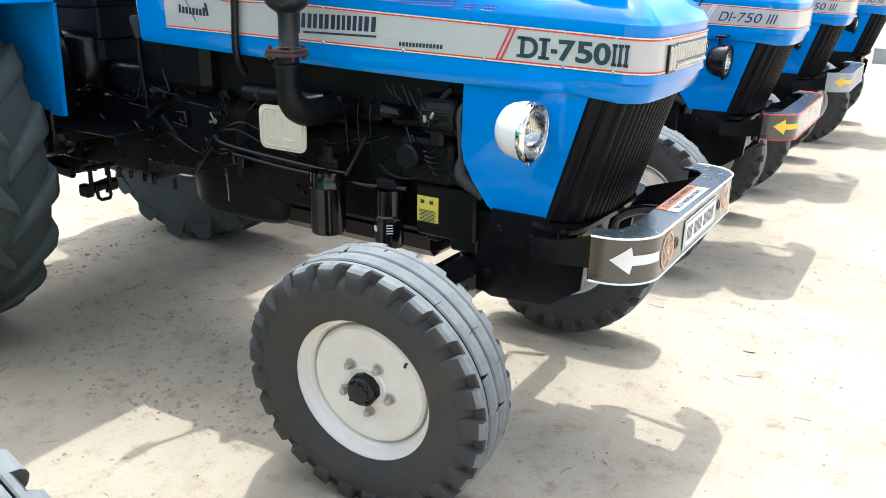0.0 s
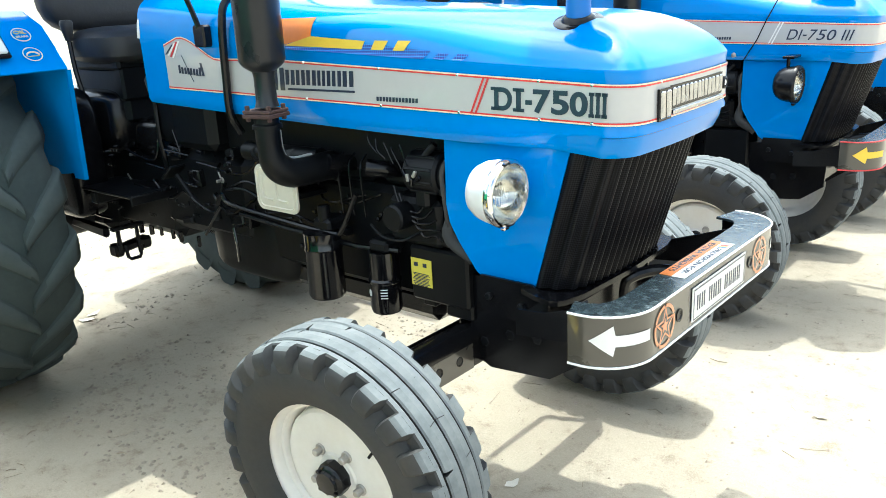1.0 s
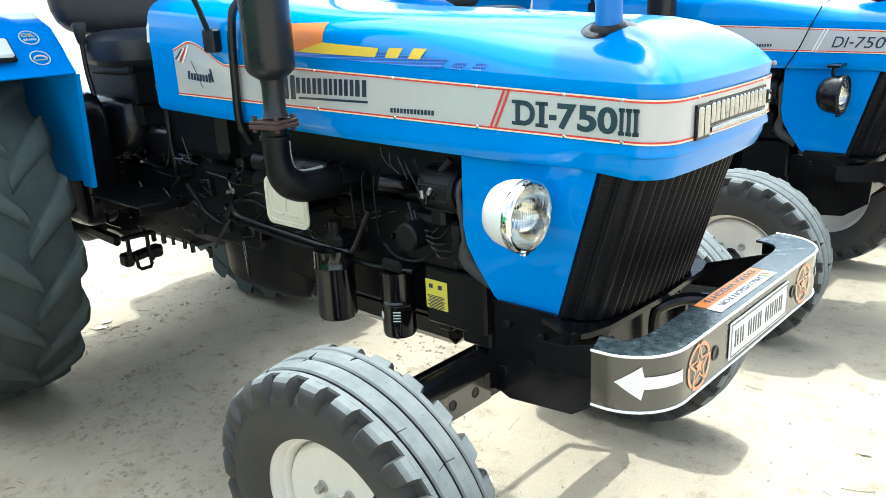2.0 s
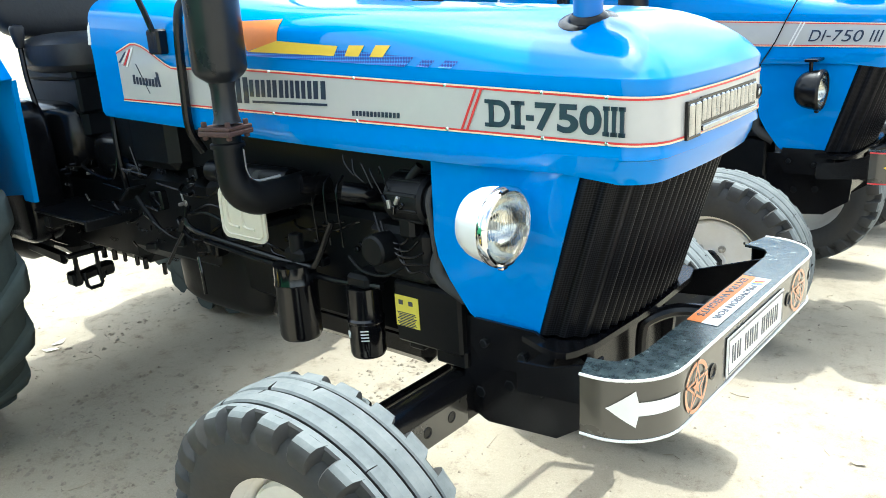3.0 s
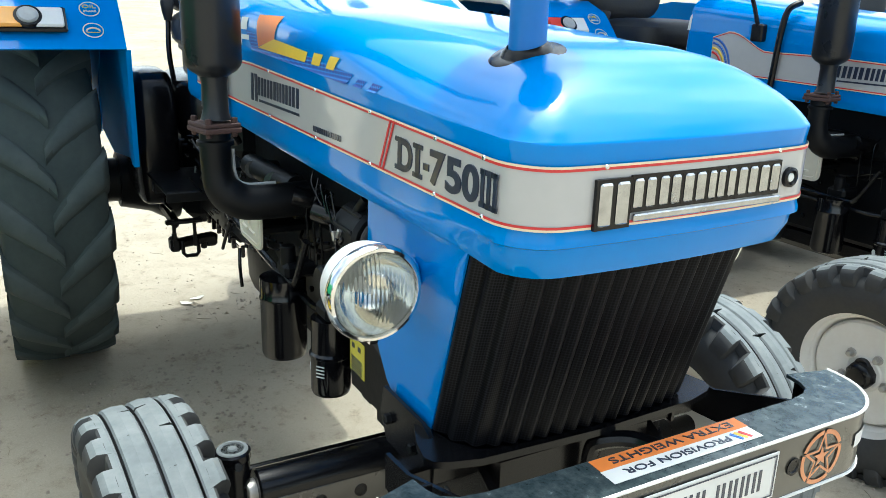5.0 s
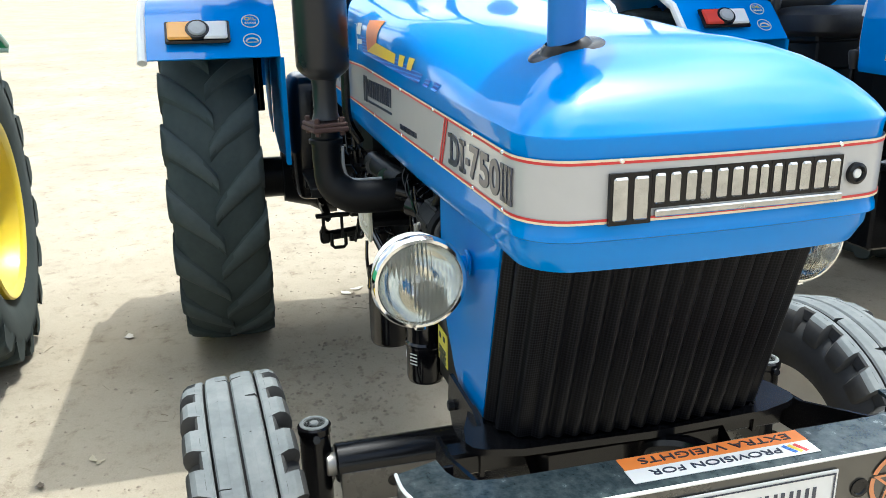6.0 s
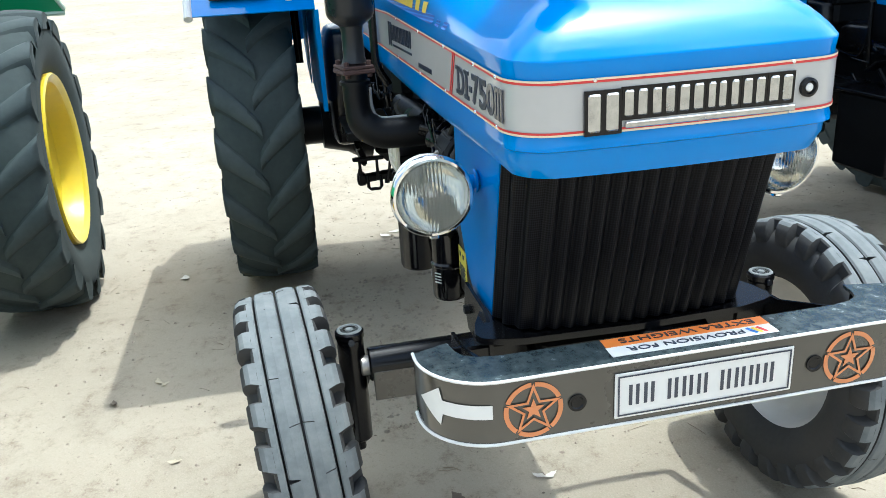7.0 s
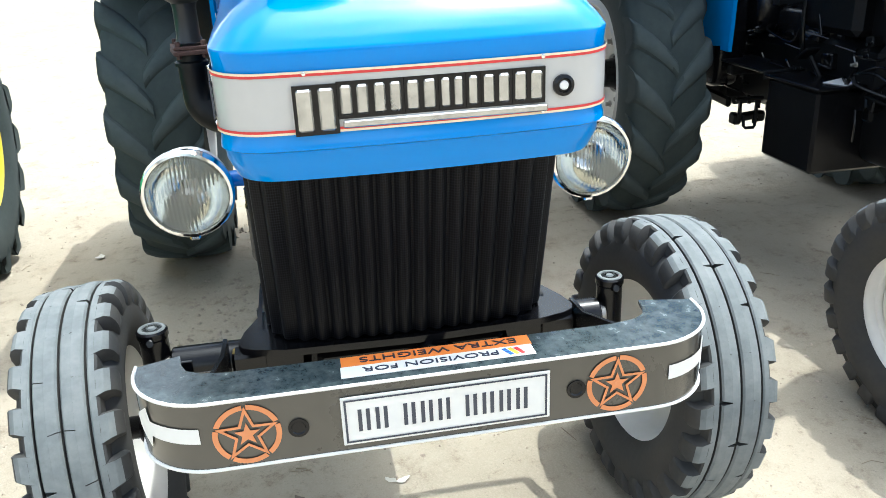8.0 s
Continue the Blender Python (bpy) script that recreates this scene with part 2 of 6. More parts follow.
    def grid(self, rows, close=False):
        """A sheet through rows of points."""
        n = len(rows[0])
        v = [p for r in rows for p in r]
        f = []
        for i in range(len(rows) - 1):
            for k in range(n if close else n - 1):
                l = (k + 1) % n
                f.append((i * n + k, i * n + l, (i + 1) * n + l, (i + 1) * n + k))
        return self.add(v, f)


def smooth_line(pts, n=8):
    """A Catmull-Rom curve through the points."""
    p = [Vector(q) for q in pts]
    p = [p[0] * 2 - p[1]] + p + [p[-1] * 2 - p[-2]]
    out = []
    for i in range(1, len(p) - 2):
        for k in range(n):
            t = k / n
            a, b, c, d = p[i - 1], p[i], p[i + 1], p[i + 2]
            out.append(0.5 * (2 * b + (c - a) * t + (2 * a - 5 * b + 4 * c - d) * t * t + (3 * b - a - 3 * c + d) * t ** 3))
    out.append(p[-2])
    return out


def mesh_of(name, geo, mat, angle=32, thick=0.0):
    me = bpy.data.meshes.new(name)
    me.from_pydata(geo.v, [], geo.f)
    bm = bmesh.new()
    bm.from_mesh(me)
    bmesh.ops.remove_doubles(bm, verts=bm.verts, dist=0.00015)
    bmesh.ops.recalc_face_normals(bm, faces=bm.faces)
    if thick:
        bmesh.ops.solidify(bm, geom=bm.faces[:], thickness=thick)
        bmesh.ops.recalc_face_normals(bm, faces=bm.faces)
    bm.to_mesh(me)
    bm.free()
    me.polygons.foreach_set("use_smooth", [True] * len(me.polygons))
    me.set_sharp_from_angle(angle=radians(angle))
    me.materials.append(mat)
    return me


def part(name, geo, mat, parent=None, label="", at=None, angle=32, thick=0.0):
    """One mesh object under a thing or a part."""
    ob = new(name, geo if isinstance(geo, bpy.types.Mesh) else mesh_of(name, geo, mat, angle, thick))
    if parent is not None:
        ob.parent = parent
    if at is not None:
        ob.matrix_basis = at
    if label:
        tagged(ob, label)
    return ob


def thing(name, label, category, group="", at=None):
    ob = new(name)
    ob.empty_display_size = 0.2
    if at is not None:
        ob.matrix_basis = at
    return tagged(ob, label, category, group)


def lettering(text, size, depth=0.0012, shear=0.0, width=None, bold=0.0):
    """Built-in font as a mesh in the xy plane, its lower left corner at the origin; width squeezes it."""
    cu = bpy.data.curves.new("lettering", "FONT")
    cu.body, cu.size, cu.extrude, cu.shear, cu.offset = text, size, depth, shear, bold
    ob = bpy.data.objects.new("lettering", cu)
    scene.collection.objects.link(ob)
    dg = bpy.context.evaluated_depsgraph_get()
    me = bpy.data.meshes.new_from_object(ob.evaluated_get(dg))
    bpy.data.objects.remove(ob)
    xs = [v.co.x for v in me.vertices]
    ys = [v.co.y for v in me.vertices]
    k = width / (max(xs) - min(xs)) if width else 1.0
    me.transform(Matrix.Diagonal((k, size / (max(ys) - min(ys)), 1, 1)) @ Matrix.Translation((-min(xs), -min(ys), 0)))
    return me


def write(name, text, size, mat, parent, at, width=None, shear=0.0, label="", bold=0.0):
    me = lettering(text, size, 0.0012, shear, width, bold)
    me.materials.clear()
    me.materials.append(mat)
    return part(name, me, mat, parent, label, at)


# ---- shape of the bonnet ----


def crease(x):
    return 1.345 + 0.047 * (0.527 - x)


def underside(x):
    return 1.157 + 0.042 * max(0.0, (0.1 - x) / 1.3) ** 1.3


def crown(x):
    return 1.468 + 0.055 * (0.3 - x) + 0.030 * max(0.0, min(1.0, (-0.5 - x) / 0.8))


def outline(out=0.0, rear=-1.335, n=8):
    """Plan of the bonnet from its rear on the right side round the nose to the rear on the left side."""
    right, left, r = -0.311 - out, 0.311 + out, 0.080 + out
    rows = []
    for edge, s in ((right, -1), (left, 1)):
        side = [(rear + (0.485 - rear) * i / 15, edge) for i in range(16)]
        c = Vector((0.486, edge - s * r))
        arc = [(c.x + r * math.sin(a), c.y + s * r * math.cos(a)) for a in [radians(86 * (i + 1) / n) for i in range(n)]]
        front = [(0.566 + out + 0.010 * (1 - (u / 0.24) ** 2), s * u) for u in (0.20, 0.14, 0.07)]
        rows.append(side + arc + front)
    return rows[0] + [(0.576 + out, 0.0)] + rows[1][::-1]


TURNED = Matrix.Translation((-0.45, 0, 0)) @ pose(0, 0, 0, 0, 0, 1.15) @ Matrix.Translation((0.45, 0, 0))


def section(x):
    """Exponents of the bonnet's cross-section: boxy at the rear, a crisp ledge at the nose."""
    w = min(1.0, max(0.0, (x + 0.25) / 0.65))
    w = w * w * (3 - 2 * w)
    return 4.0 - 1.15 * w, 0.24 + 0.60 * w


def shoulder(f, x):
    """How far out the bonnet's top is, from 1 at the crease to 0 on the spine, at the share f of its rise."""
    n, k = section(x)
    return max(0.0, 1 - min(1.0, f) ** (1 / k)) ** (1 / n)


def bonnet_geo():
    g = Geo()
    pts = outline()
    rows = []
    nose = lambda x: min(1.0, max(0.0, (x - 0.42) / 0.08))
    rows.append([(x - 0.014 * nose(x) - 0.006 * nose(x - 0.014 * nose(x)), 0.975 * y * (1 - 0.03 * nose(x)), underside(x) - 0.014 * nose(x)) for x, y in pts])
    rows.append([(x - 0.008 * nose(x), y * (1 - 0.016 * nose(x)), underside(x) + 0.016) for x, y in pts])
    rows.append([(x - 0.006 * nose(x), y * (1 - 0.013 * nose(x)), underside(x) + 0.034) for x, y in pts])
    rows.append([(x + 0.003 * nose(x), y * (1 + 0.006 * nose(x)), underside(x) + 0.0385) for x, y in pts])
    rows.append([(x + 0.0025 * nose(x), y * (1 + 0.005 * nose(x)), underside(x) + 0.048) for x, y in pts])
    rows.append([(x, y, underside(x) + 0.054) for x, y in pts])
    # ledge below the printed strip, the strip's wall, the raised brow above it
    rows.append([(x, y, 0.5 * underside(x) + 0.5 * crease(x)) for x, y in pts])
    rows.append([(x, y, crease(x) - 0.022) for x, y in pts])
    rows.append([(x + 0.002 * nose(x), y * 1.006, crease(x) - 0.004) for x, y in pts])
    rows.append([(x + 0.001 * nose(x), y * 1.004, crease(x) - 0.0005) for x, y in pts])
    for r in (0.998, 0.985, 0.965, 0.93, 0.88, 0.80, 0.70, 0.58, 0.44, 0.30, 0.15, 0.0):
        row = []
        for x, y in pts:
            xx = x if x < 0.22 else 0.22 + (x - 0.22) * (0.985 * r + 0.015)
            n, k = section(x)
            f = max(0.0, 1 - r ** n) ** k
            row.append((xx, y * r, crease(x) + (crown(min(xx, 0.3)) - crease(x)) * f))
        rows.append(row)
    g.grid(rows)
    return g


def patch(corners, out=0.002, nx=8, nz=5):
    """A printed patch on the bonnet's right flank between four corners (x, z), run round."""
    g = Geo()
    rows = []
    for j in range(nz + 1):
        row = []
        for i in range(nx + 1):
            u, v = i / nx, j / nz
            x = (corners[0][0] * (1 - u) + corners[1][0] * u) * (1 - v) + (corners[3][0] * (1 - u) + corners[2][0] * u) * v
            z = (corners[0][1] * (1 - u) + corners[1][1] * u) * (1 - v) + (corners[3][1] * (1 - u) + corners[2][1] * u) * v
            f = (z - crease(x)) / (crown(x) - crease(x))
            y = -0.311 * shoulder(f, x) if f > 0 else -0.3140
            nrm = Vector((0, -1, 0.25 + 1.2 * max(0, f))).normalized()
            row.append((x, y + nrm.y * out, z + nrm.z * out))
        rows.append(row)
    return g.grid(rows)


# ---- ground ----
def ground_height(x, y):
    h = 0.010 * noise.noise(Vector((x * 0.9, y * 0.9, 0))) + 0.006 * noise.noise(Vector((x * 3.1, y * 3.1, 4))) + 0.0025 * noise.noise(Vector((x * 11, y * 11, 9)))
    return h - 0.006


def ground_sheet():
    xs = sorted({round(-6 + 0.05 * i, 3) for i in range(181)} | {-4000, -900, -300, -120, -60, -30, -18, -12, -9, -7.5, 4, 5.5, 8, 14, 30, 80, 300, 1200, 4000})
    ys = sorted({round(-4 + 0.05 * i, 3) for i in range(161)} | {-4000, -900, -300, -120, -60, -30, -18, -12, -8, -6, -5, 4.8, 6, 8, 12, 18, 30, 80, 300, 1200, 4000})
    rows = [[(x, y, ground_height(x, y) if abs(x) < 9 and abs(y) < 9 else max(0.0, min(10.0, max(0.035 * (-9 - x), 0.05 * (y - 12))))) for y in ys] for x in xs]
    return Geo().grid(rows)


def sand_material():
    m = bpy.data.materials.new("pale_sandy_earth")
    m.use_nodes = True
    nt = m.node_tree
    b = nt.nodes["Principled BSDF"]
    b.inputs["Roughness"].default_value, b.inputs["Specular IOR Level"].default_value = 0.95, 0.0
    tc = nt.nodes.new("ShaderNodeTexCoord")

    def nz(scale, detail, rough=0.6):
        n = nt.nodes.new("ShaderNodeTexNoise")
        n.inputs["Scale"].default_value, n.inputs["Detail"].default_value, n.inputs["Roughness"].default_value = scale, detail, rough
        nt.links.new(tc.outputs["Object"], n.inputs["Vector"])
        return n

    def mix(a, c, fac):
        x = nt.nodes.new("ShaderNodeMix")
        x.data_type = "RGBA"
        for i, s in ((6, a), (7, c)):
            if isinstance(s, tuple):
                x.inputs[i].default_value = (*s, 1)
            else:
                nt.links.new(s, x.inputs[i])
        nt.links.new(fac, x.inputs[0])
        return x.outputs[2]

    def ramp(src, lo, hi, top=1.0):
        r = nt.nodes.new("ShaderNodeMapRange")
        r.inputs[1].default_value, r.inputs[2].default_value, r.inputs[4].default_value = lo, hi, top
        nt.links.new(src, r.inputs[0])
        return r.outputs[0]

    broad, mid, fine, speck, grit = nz(0.8, 4), nz(4.5, 10, 0.72), nz(170, 5, 0.75), nz(23, 9, 0.78), nz(120, 2, 0.5)
    col = mix((0.298, 0.258, 0.198), (0.376, 0.328, 0.256), ramp(broad.outputs[0], 0.35, 0.65))
    col = mix(col, (0.225, 0.188, 0.142), ramp(mid.outputs[0], 0.50, 0.66, 0.62))
    col = mix(col, (0.396, 0.355, 0.286), ramp(fine.outputs[0], 0.46, 0.72, 0.75))
    col = mix(col, (0.17, 0.13, 0.10), ramp(speck.outputs[0], 0.58, 0.67, 0.50))
    col = mix(col, (0.24, 0.19, 0.15), ramp(grit.outputs[0], 0.62, 0.70, 0.35))
    churn = nz(9.0, 12, 0.8)
    col = mix(col, (0.165, 0.132, 0.095), ramp(churn.outputs[0], 0.55, 0.66, 0.48))
    nt.links.new(col, b.inputs["Base Color"])
    b1 = nt.nodes.new("ShaderNodeBump")
    b1.inputs["Strength"].default_value, b1.inputs["Distance"].default_value = 0.45, 0.014
    nt.links.new(mid.outputs[0], b1.inputs["Height"])
    b2 = nt.nodes.new("ShaderNodeBump")
    b2.inputs["Strength"].default_value, b2.inputs["Distance"].default_value = 0.3, 0.003
    nt.links.new(fine.outputs[0], b2.inputs["Height"])
    b3 = nt.nodes.new("ShaderNodeBump")
    b3.inputs["Strength"].default_value, b3.inputs["Distance"].default_value = 0.4, 0.006
    nt.links.new(churn.outputs[0], b3.inputs["Height"])
    nt.links.new(b1.outputs[0], b3.inputs["Normal"])
    nt.links.new(b3.outputs[0], b2.inputs["Normal"])
    nt.links.new(b2.outputs[0], b.inputs["Normal"])
    return m


SAND = sand_material()
ground = part("ground", ground_sheet(), SAND, angle=80)


def scatter(seed, n, spread, size, flat, area=(-4.5, 1.8, -2.6, 3.4)):
    """Small irregular stones strewn over the yard as one mesh."""
    rng, g = random.Random(seed), Geo()
    for _ in range(n):
        x, y = rng.uniform(*area[:2]), rng.uniform(*area[2:])
        if noise.noise(Vector((x * 1.3, y * 1.3, seed))) < spread:
            continue
        r = size * (0.4 + rng.random() ** 3 * 1.6)
        v = []
        for i in range(6):
            a = math.tau * i / 6 + rng.random() * 0.6
            v.append((x + r * math.cos(a) * (0.7 + 0.5 * rng.random()), y + r * math.sin(a) * (0.7 + 0.5 * rng.random()), ground_height(x, y) - 0.001))
        v.append((x + r * 0.2 * rng.random(), y, ground_height(x, y) + r * flat * (0.6 + 0.6 * rng.random())))
        g.add(v, [(i, (i + 1) % 6, 6) for i in range(6)])
    return g


STONE = material("small_stones", (0.34, 0.28, 0.22), 0.9, 0.0, 0.4, 30, 0.6, 3.0, (0.20, 0.16, 0.13))
CLOD = material("dark_bits", (0.15, 0.12, 0.09), 0.95, 0.0, 0.4, 30)
tagged(part("gravel", scatter(3, 7000, -0.15, 0.0055, 0.7), STONE), "small stones strewn over the sandy yard", "gravel", kind="stuff")
tagged(part("litter", scatter(8, 1500, -0.02, 0.0045, 0.45), CLOD), "dark crumbs of soil and straw on the sand", "soil", kind="stuff")


CRUMB = material("crumbled_earth", (0.275, 0.235, 0.180), 0.95, 0.0, 0.4, 30, 0.6, 9.0, (0.19, 0.155, 0.118))
tagged(part("loose_earth", scatter(12, 4200, 0.02, 0.0075, 0.75, (-2.6, -0.5, -1.0, 0.8)), CRUMB), "loose crumbs of churned earth under the tractor", "soil", kind="stuff")


def straws(seed, n):
    """Short bent bits of straw and twig lying on the sand as one mesh."""
    rng, g = random.Random(seed), Geo()
    for _ in range(n):
        x, y = rng.uniform(-4.0, 1.6), rng.uniform(-2.6, 3.0)
        if noise.noise(Vector((x * 1.7, y * 1.7, seed))) < -0.05:
            continue
        a, l, r = rng.random() * math.tau, 0.010 + 0.035 * rng.random() ** 2, 0.0007 + 0.0009 * rng.random()
        b = a + rng.uniform(-0.9, 0.9)
        p = [(x, y), (x + l * math.cos(a), y + l * math.sin(a)), (x + l * (math.cos(a) + math.cos(b)), y + l * (math.sin(a) + math.sin(b)))]
        g.tube([(u, v, ground_height(u, v) + r * (1.5 + 2 * (k == 1))) for k, (u, v) in enumerate(p)], r, 4)
    return g


tagged(part("straw", straws(5, 420), material("dry_straw", (0.27, 0.22, 0.15), 0.9, 0.0, 0.4, 30, 0.6, 2.0, (0.13, 0.10, 0.07))), "dry straw and twigs scattered over the sand", "straw", kind="stuff")


def leaf(x, y, turn, size, mat=LEAF, curl=0.3):
    """A dry curled leaf lying on the sand."""
    rows = []
    for i in range(7):
        u = i / 6
        w = 0.24 * math.sin(math.pi * min(1, u * 0.94 + 0.03)) ** 1.2
        rag = [1.0 + 0.9 * noise.noise(Vector((turn + 3.1 * i, size * 90, 7.3 * k))) for k in (-1, 1)]
        bend = 0.25 * (u - 0.5) ** 2
        rows.append([(u - 0.5, k * w * rag[k > 0] + bend, curl * (1.1 * (u - 0.4) ** 2 + 2.4 * (k * w) ** 2) + 0.02) for k in (-1, -0.5, 0, 0.5, 1)])
    g = Geo().grid(rows)
    ob = part("leaf", g, mat, None, "", Matrix.Translation((x, y, ground_height(x, y) + 0.002)) @ pose(0, 0, 0, 0, 0, turn) @ Matrix.Scale(size, 4), 60, 0.012)
    return tagged(ob, "dry curled leaf lying on the sandy ground", "leaf", "fallen leaves")


PALE = material("pale_leaf", (0.55, 0.52, 0.45), 0.8, 0.0, 0.2, 60)
for x, y, t, z, m in ((-0.18, -0.02, 50, 0.045, PALE), (-0.17, 0.015, 110, 0.05, PALE), (-0.10, -0.48, -30, 0.05, LEAF), (-1.167, -1.255, 20, 0.06, LEAF), (-1.14, -1.23, -40, 0.045, LEAF),
                      (-2.30, -1.25, 10, 0.08, PALE), (-2.60, -0.15, 40, 0.09, PALE), (-2.66, -0.08, 100, 0.08, PALE), (0.06, -0.07, 75, 0.06, PALE), (0.73, 0.90, 0, 0.05, LEAF), (-0.58, -1.14, 80, 0.05, LEAF)):
    leaf(x, y, t, z, m)
for x, y, t, z in ((-0.13, -0.285, 30, 0.07), (-0.11, -0.25, 70, 0.05), (-0.10, -0.33, -10, 0.04), (-1.03, -1.40, 20, 0.05)):
    leaf(x, y, t, z, CLOD, 0.8)
tagged(ground, "pale sandy earth yard with fine gravel and tyre marks", "ground", kind="structure")

# ---- wheels ----
RIGHT, LEFT = pose(0, 0, 0, 90), pose(0, 0, 0, -90)


def front_tyre():
    prof = [(0.222, -0.074), (0.232, -0.080), (0.252, -0.093), (0.290, -0.102), (0.322, -0.100), (0.343, -0.091), (0.361, -0.072), (0.370, -0.048)]
    return Geo().lathe(prof + [(r, -z) for r, z in prof[::-1]], 72)


def front_tread():
    g = Geo()
    # two ribs, each half cut now and then by a short slanting sipe
    for z0, z1, ph in ((-0.0490, -0.0022, 0.0), (0.0022, 0.0490, 0.5)):
        zm = (z0 + z1) / 2
        for h, prof in enumerate(([(0.366, z0), (0.389, z0 + 0.0005), (0.394, z0 + 0.004), (0.3965, zm)], [(0.3965, zm), (0.394, z1 - 0.004), (0.389, z1 - 0.0005), (0.366, z1)])):
            n = 11
            for i in range(n):
                rows = []
                for k in range(9):
                    ring = []
                    for r, z in prof:
                        lean = 0.5 * (z - zm) * (1 if (i + h) % 2 else -1)
                        a = math.tau * (i + ph + 0.5 * h + 0.0045 + 0.991 * k / 8) / n + (lean if k in (0, 8) else 0.0)
                        ring.append((r * math.cos(a), r * math.sin(a), z))
                    rows.append(ring)
                g.grid(rows)
                m = len(g.v)
                g.f.append((m - 36, m - 35, m - 34, m - 33))
                g.f.append((m - 1, m - 2, m - 3, m - 4))
    g.lathe([(0.3705, -0.053), (0.378, -0.050), (0.378, 0.050), (0.3705, 0.053)], 72)
    n = 25
    for s in (-1, 1):
        # narrow shoulder rib, then blocks that run over the edge
        g.lathe([(0.362, s * 0.053), (0.388, s * 0.0535), (0.3915, s * 0.057), (0.391, s * 0.068), (0.387, s * 0.0725), (0.362, s * 0.0765)], 72)
        for i in range(n):
            a = math.tau * (i + (0.5 if s > 0 else 0.0)) / n
            rows = []
            for z, top, w, low, inset in ((0.062, 0.3912, 0.0335, 0.366, 0.0), (0.072, 0.3915, 0.0325, 0.360, 0.0), (0.084, 0.3898, 0.0305, 0.350, 0.006), (0.0945, 0.3820, 0.0300, 0.340, 0.014),
                                          (0.1015, 0.368, 0.0300, 0.333, 0.018), (0.1045, 0.350, 0.0295, 0.328, 0.016), (0.1035, 0.332, 0.0275, 0.320, 0.012), (0.0980, 0.316, 0.0240, 0.312, 0.006)):
                row = []
                for k, q in ((-1.16, 1.0), (-1.0, 0.22), (-0.84, 0.0), (0.84, 0.0), (1.0, 0.22), (1.16, 1.0)):
                    ang = a + (k * w + 0.3 * (z - 0.055)) / 0.385
                    r = top + (low - top) * q
                    row.append((r * math.cos(ang), r * math.sin(ang), s * (z - inset * q)))
                rows.append(row)
            g.grid(rows)
            m = len(g.v)
            g.f.append(tuple(range(m - 6, m)))
    return g


def front_rim():
    face = [(0.0001, 0.048), (0.058, 0.048), (0.064, 0.044), (0.146, 0.042), (0.154, 0.045), (0.178, 0.042), (0.187, 0.034), (0.1895, 0.012), (0.1935, 0.012), (0.196, 0.026), (0.200, 0.036), (0.206, 0.043),
            (0.214, 0.046), (0.219, 0.056), (0.226, 0.066), (0.238, 0.076), (0.247, 0.080), (0.252, 0.076), (0.252, 0.066)]
    back = [(0.240, 0.058), (0.222, 0.030), (0.214, 0.0), (0.222, -0.045), (0.240, -0.064), (0.252, -0.070), (0.252, -0.078), (0.240, -0.080), (0.218, -0.060),
            (0.204, -0.010), (0.186, 0.008), (0.160, 0.020), (0.0001, 0.028)]
    return Geo().lathe([(r if r < 0.16 else 0.16 + (r - 0.16) * 0.80, z) for r, z in face + back], 64)


FRONT_TYRE = mesh_of("tyre", front_tyre(), RUBBER, 50)
FRONT_TREAD = mesh_of("tread", front_tread(), RUBBER, 28)
FRONT_TREAD.materials.append(RUBBER_WORN)
for p in FRONT_TREAD.polygons:
    away = Vector((p.center.x, p.center.y))
    if away.length > 0.380 and p.normal.xy.dot(away.normalized()) > (0.5 if abs(p.center.z) < 0.056 else 0.80):
        p.material_index = 1
FRONT_RIM = mesh_of("front_wheel", front_rim(), RIM, 30)
BOLT = mesh_of("wheel_bolt", Geo().cyl(0.0085, 0.020, None, 6, 0.002).cyl(0.0125, 0.005, None, 16, 0.001), STEEL)


def hub_geo():
    g = Geo().lathe([(0.0001, 0.0), (0.047, 0.0), (0.047, 0.028), (0.044, 0.034), (0.035, 0.040), (0.032, 0.048), (0.015, 0.050), (0.0001, 0.050)], 10)
    for i in range(4):
        a = math.tau * i / 4 + 0.4
        g.cyl(0.006, 0.008, pose(0.036 * math.cos(a), 0.036 * math.sin(a), 0.038), 8, 0.001)
    return g


HUB = mesh_of("hub_cap", hub_geo(), BLACK, 30)


def front_wheel(parent, at, rim_mat=None):
    w = part("front_wheel", FRONT_RIM if rim_mat is None else mesh_of("front_wheel", front_rim(), rim_mat, 30), RIM, parent, "cream-painted pressed steel rim with dusty bolts" if rim_mat is None else "yellow painted rim", at)
    size = Matrix.Diagonal((0.975, 0.975, 1.04, 1.0))
    part("tyre", FRONT_TYRE, RUBBER, w, "black rubber tyre with brown dust on its sidewall", size)
    part("tread", FRONT_TREAD, RUBBER_WORN, w, "worn grey ribbed tread with shoulder blocks", size)
    part("hub_cap", HUB, BLACK, w, "black greasy hub cap", pose(0, 0, 0.045))
    for i in range(5):
        a = math.tau * i / 5 + 0.66
        part("wheel_bolt", BOLT, STEEL, w, "", pose(0.078 * math.cos(a), 0.078 * math.sin(a), 0.042) @ Matrix.Scale(1.3, 4))
    part("valve", Geo().tube([(0, 0, 0), (0, 0, 0.012), (0.006, 0, 0.026)], 0.004, 8), BLACK, w, "", pose(0.160, 0.055, 0.036))
    return w


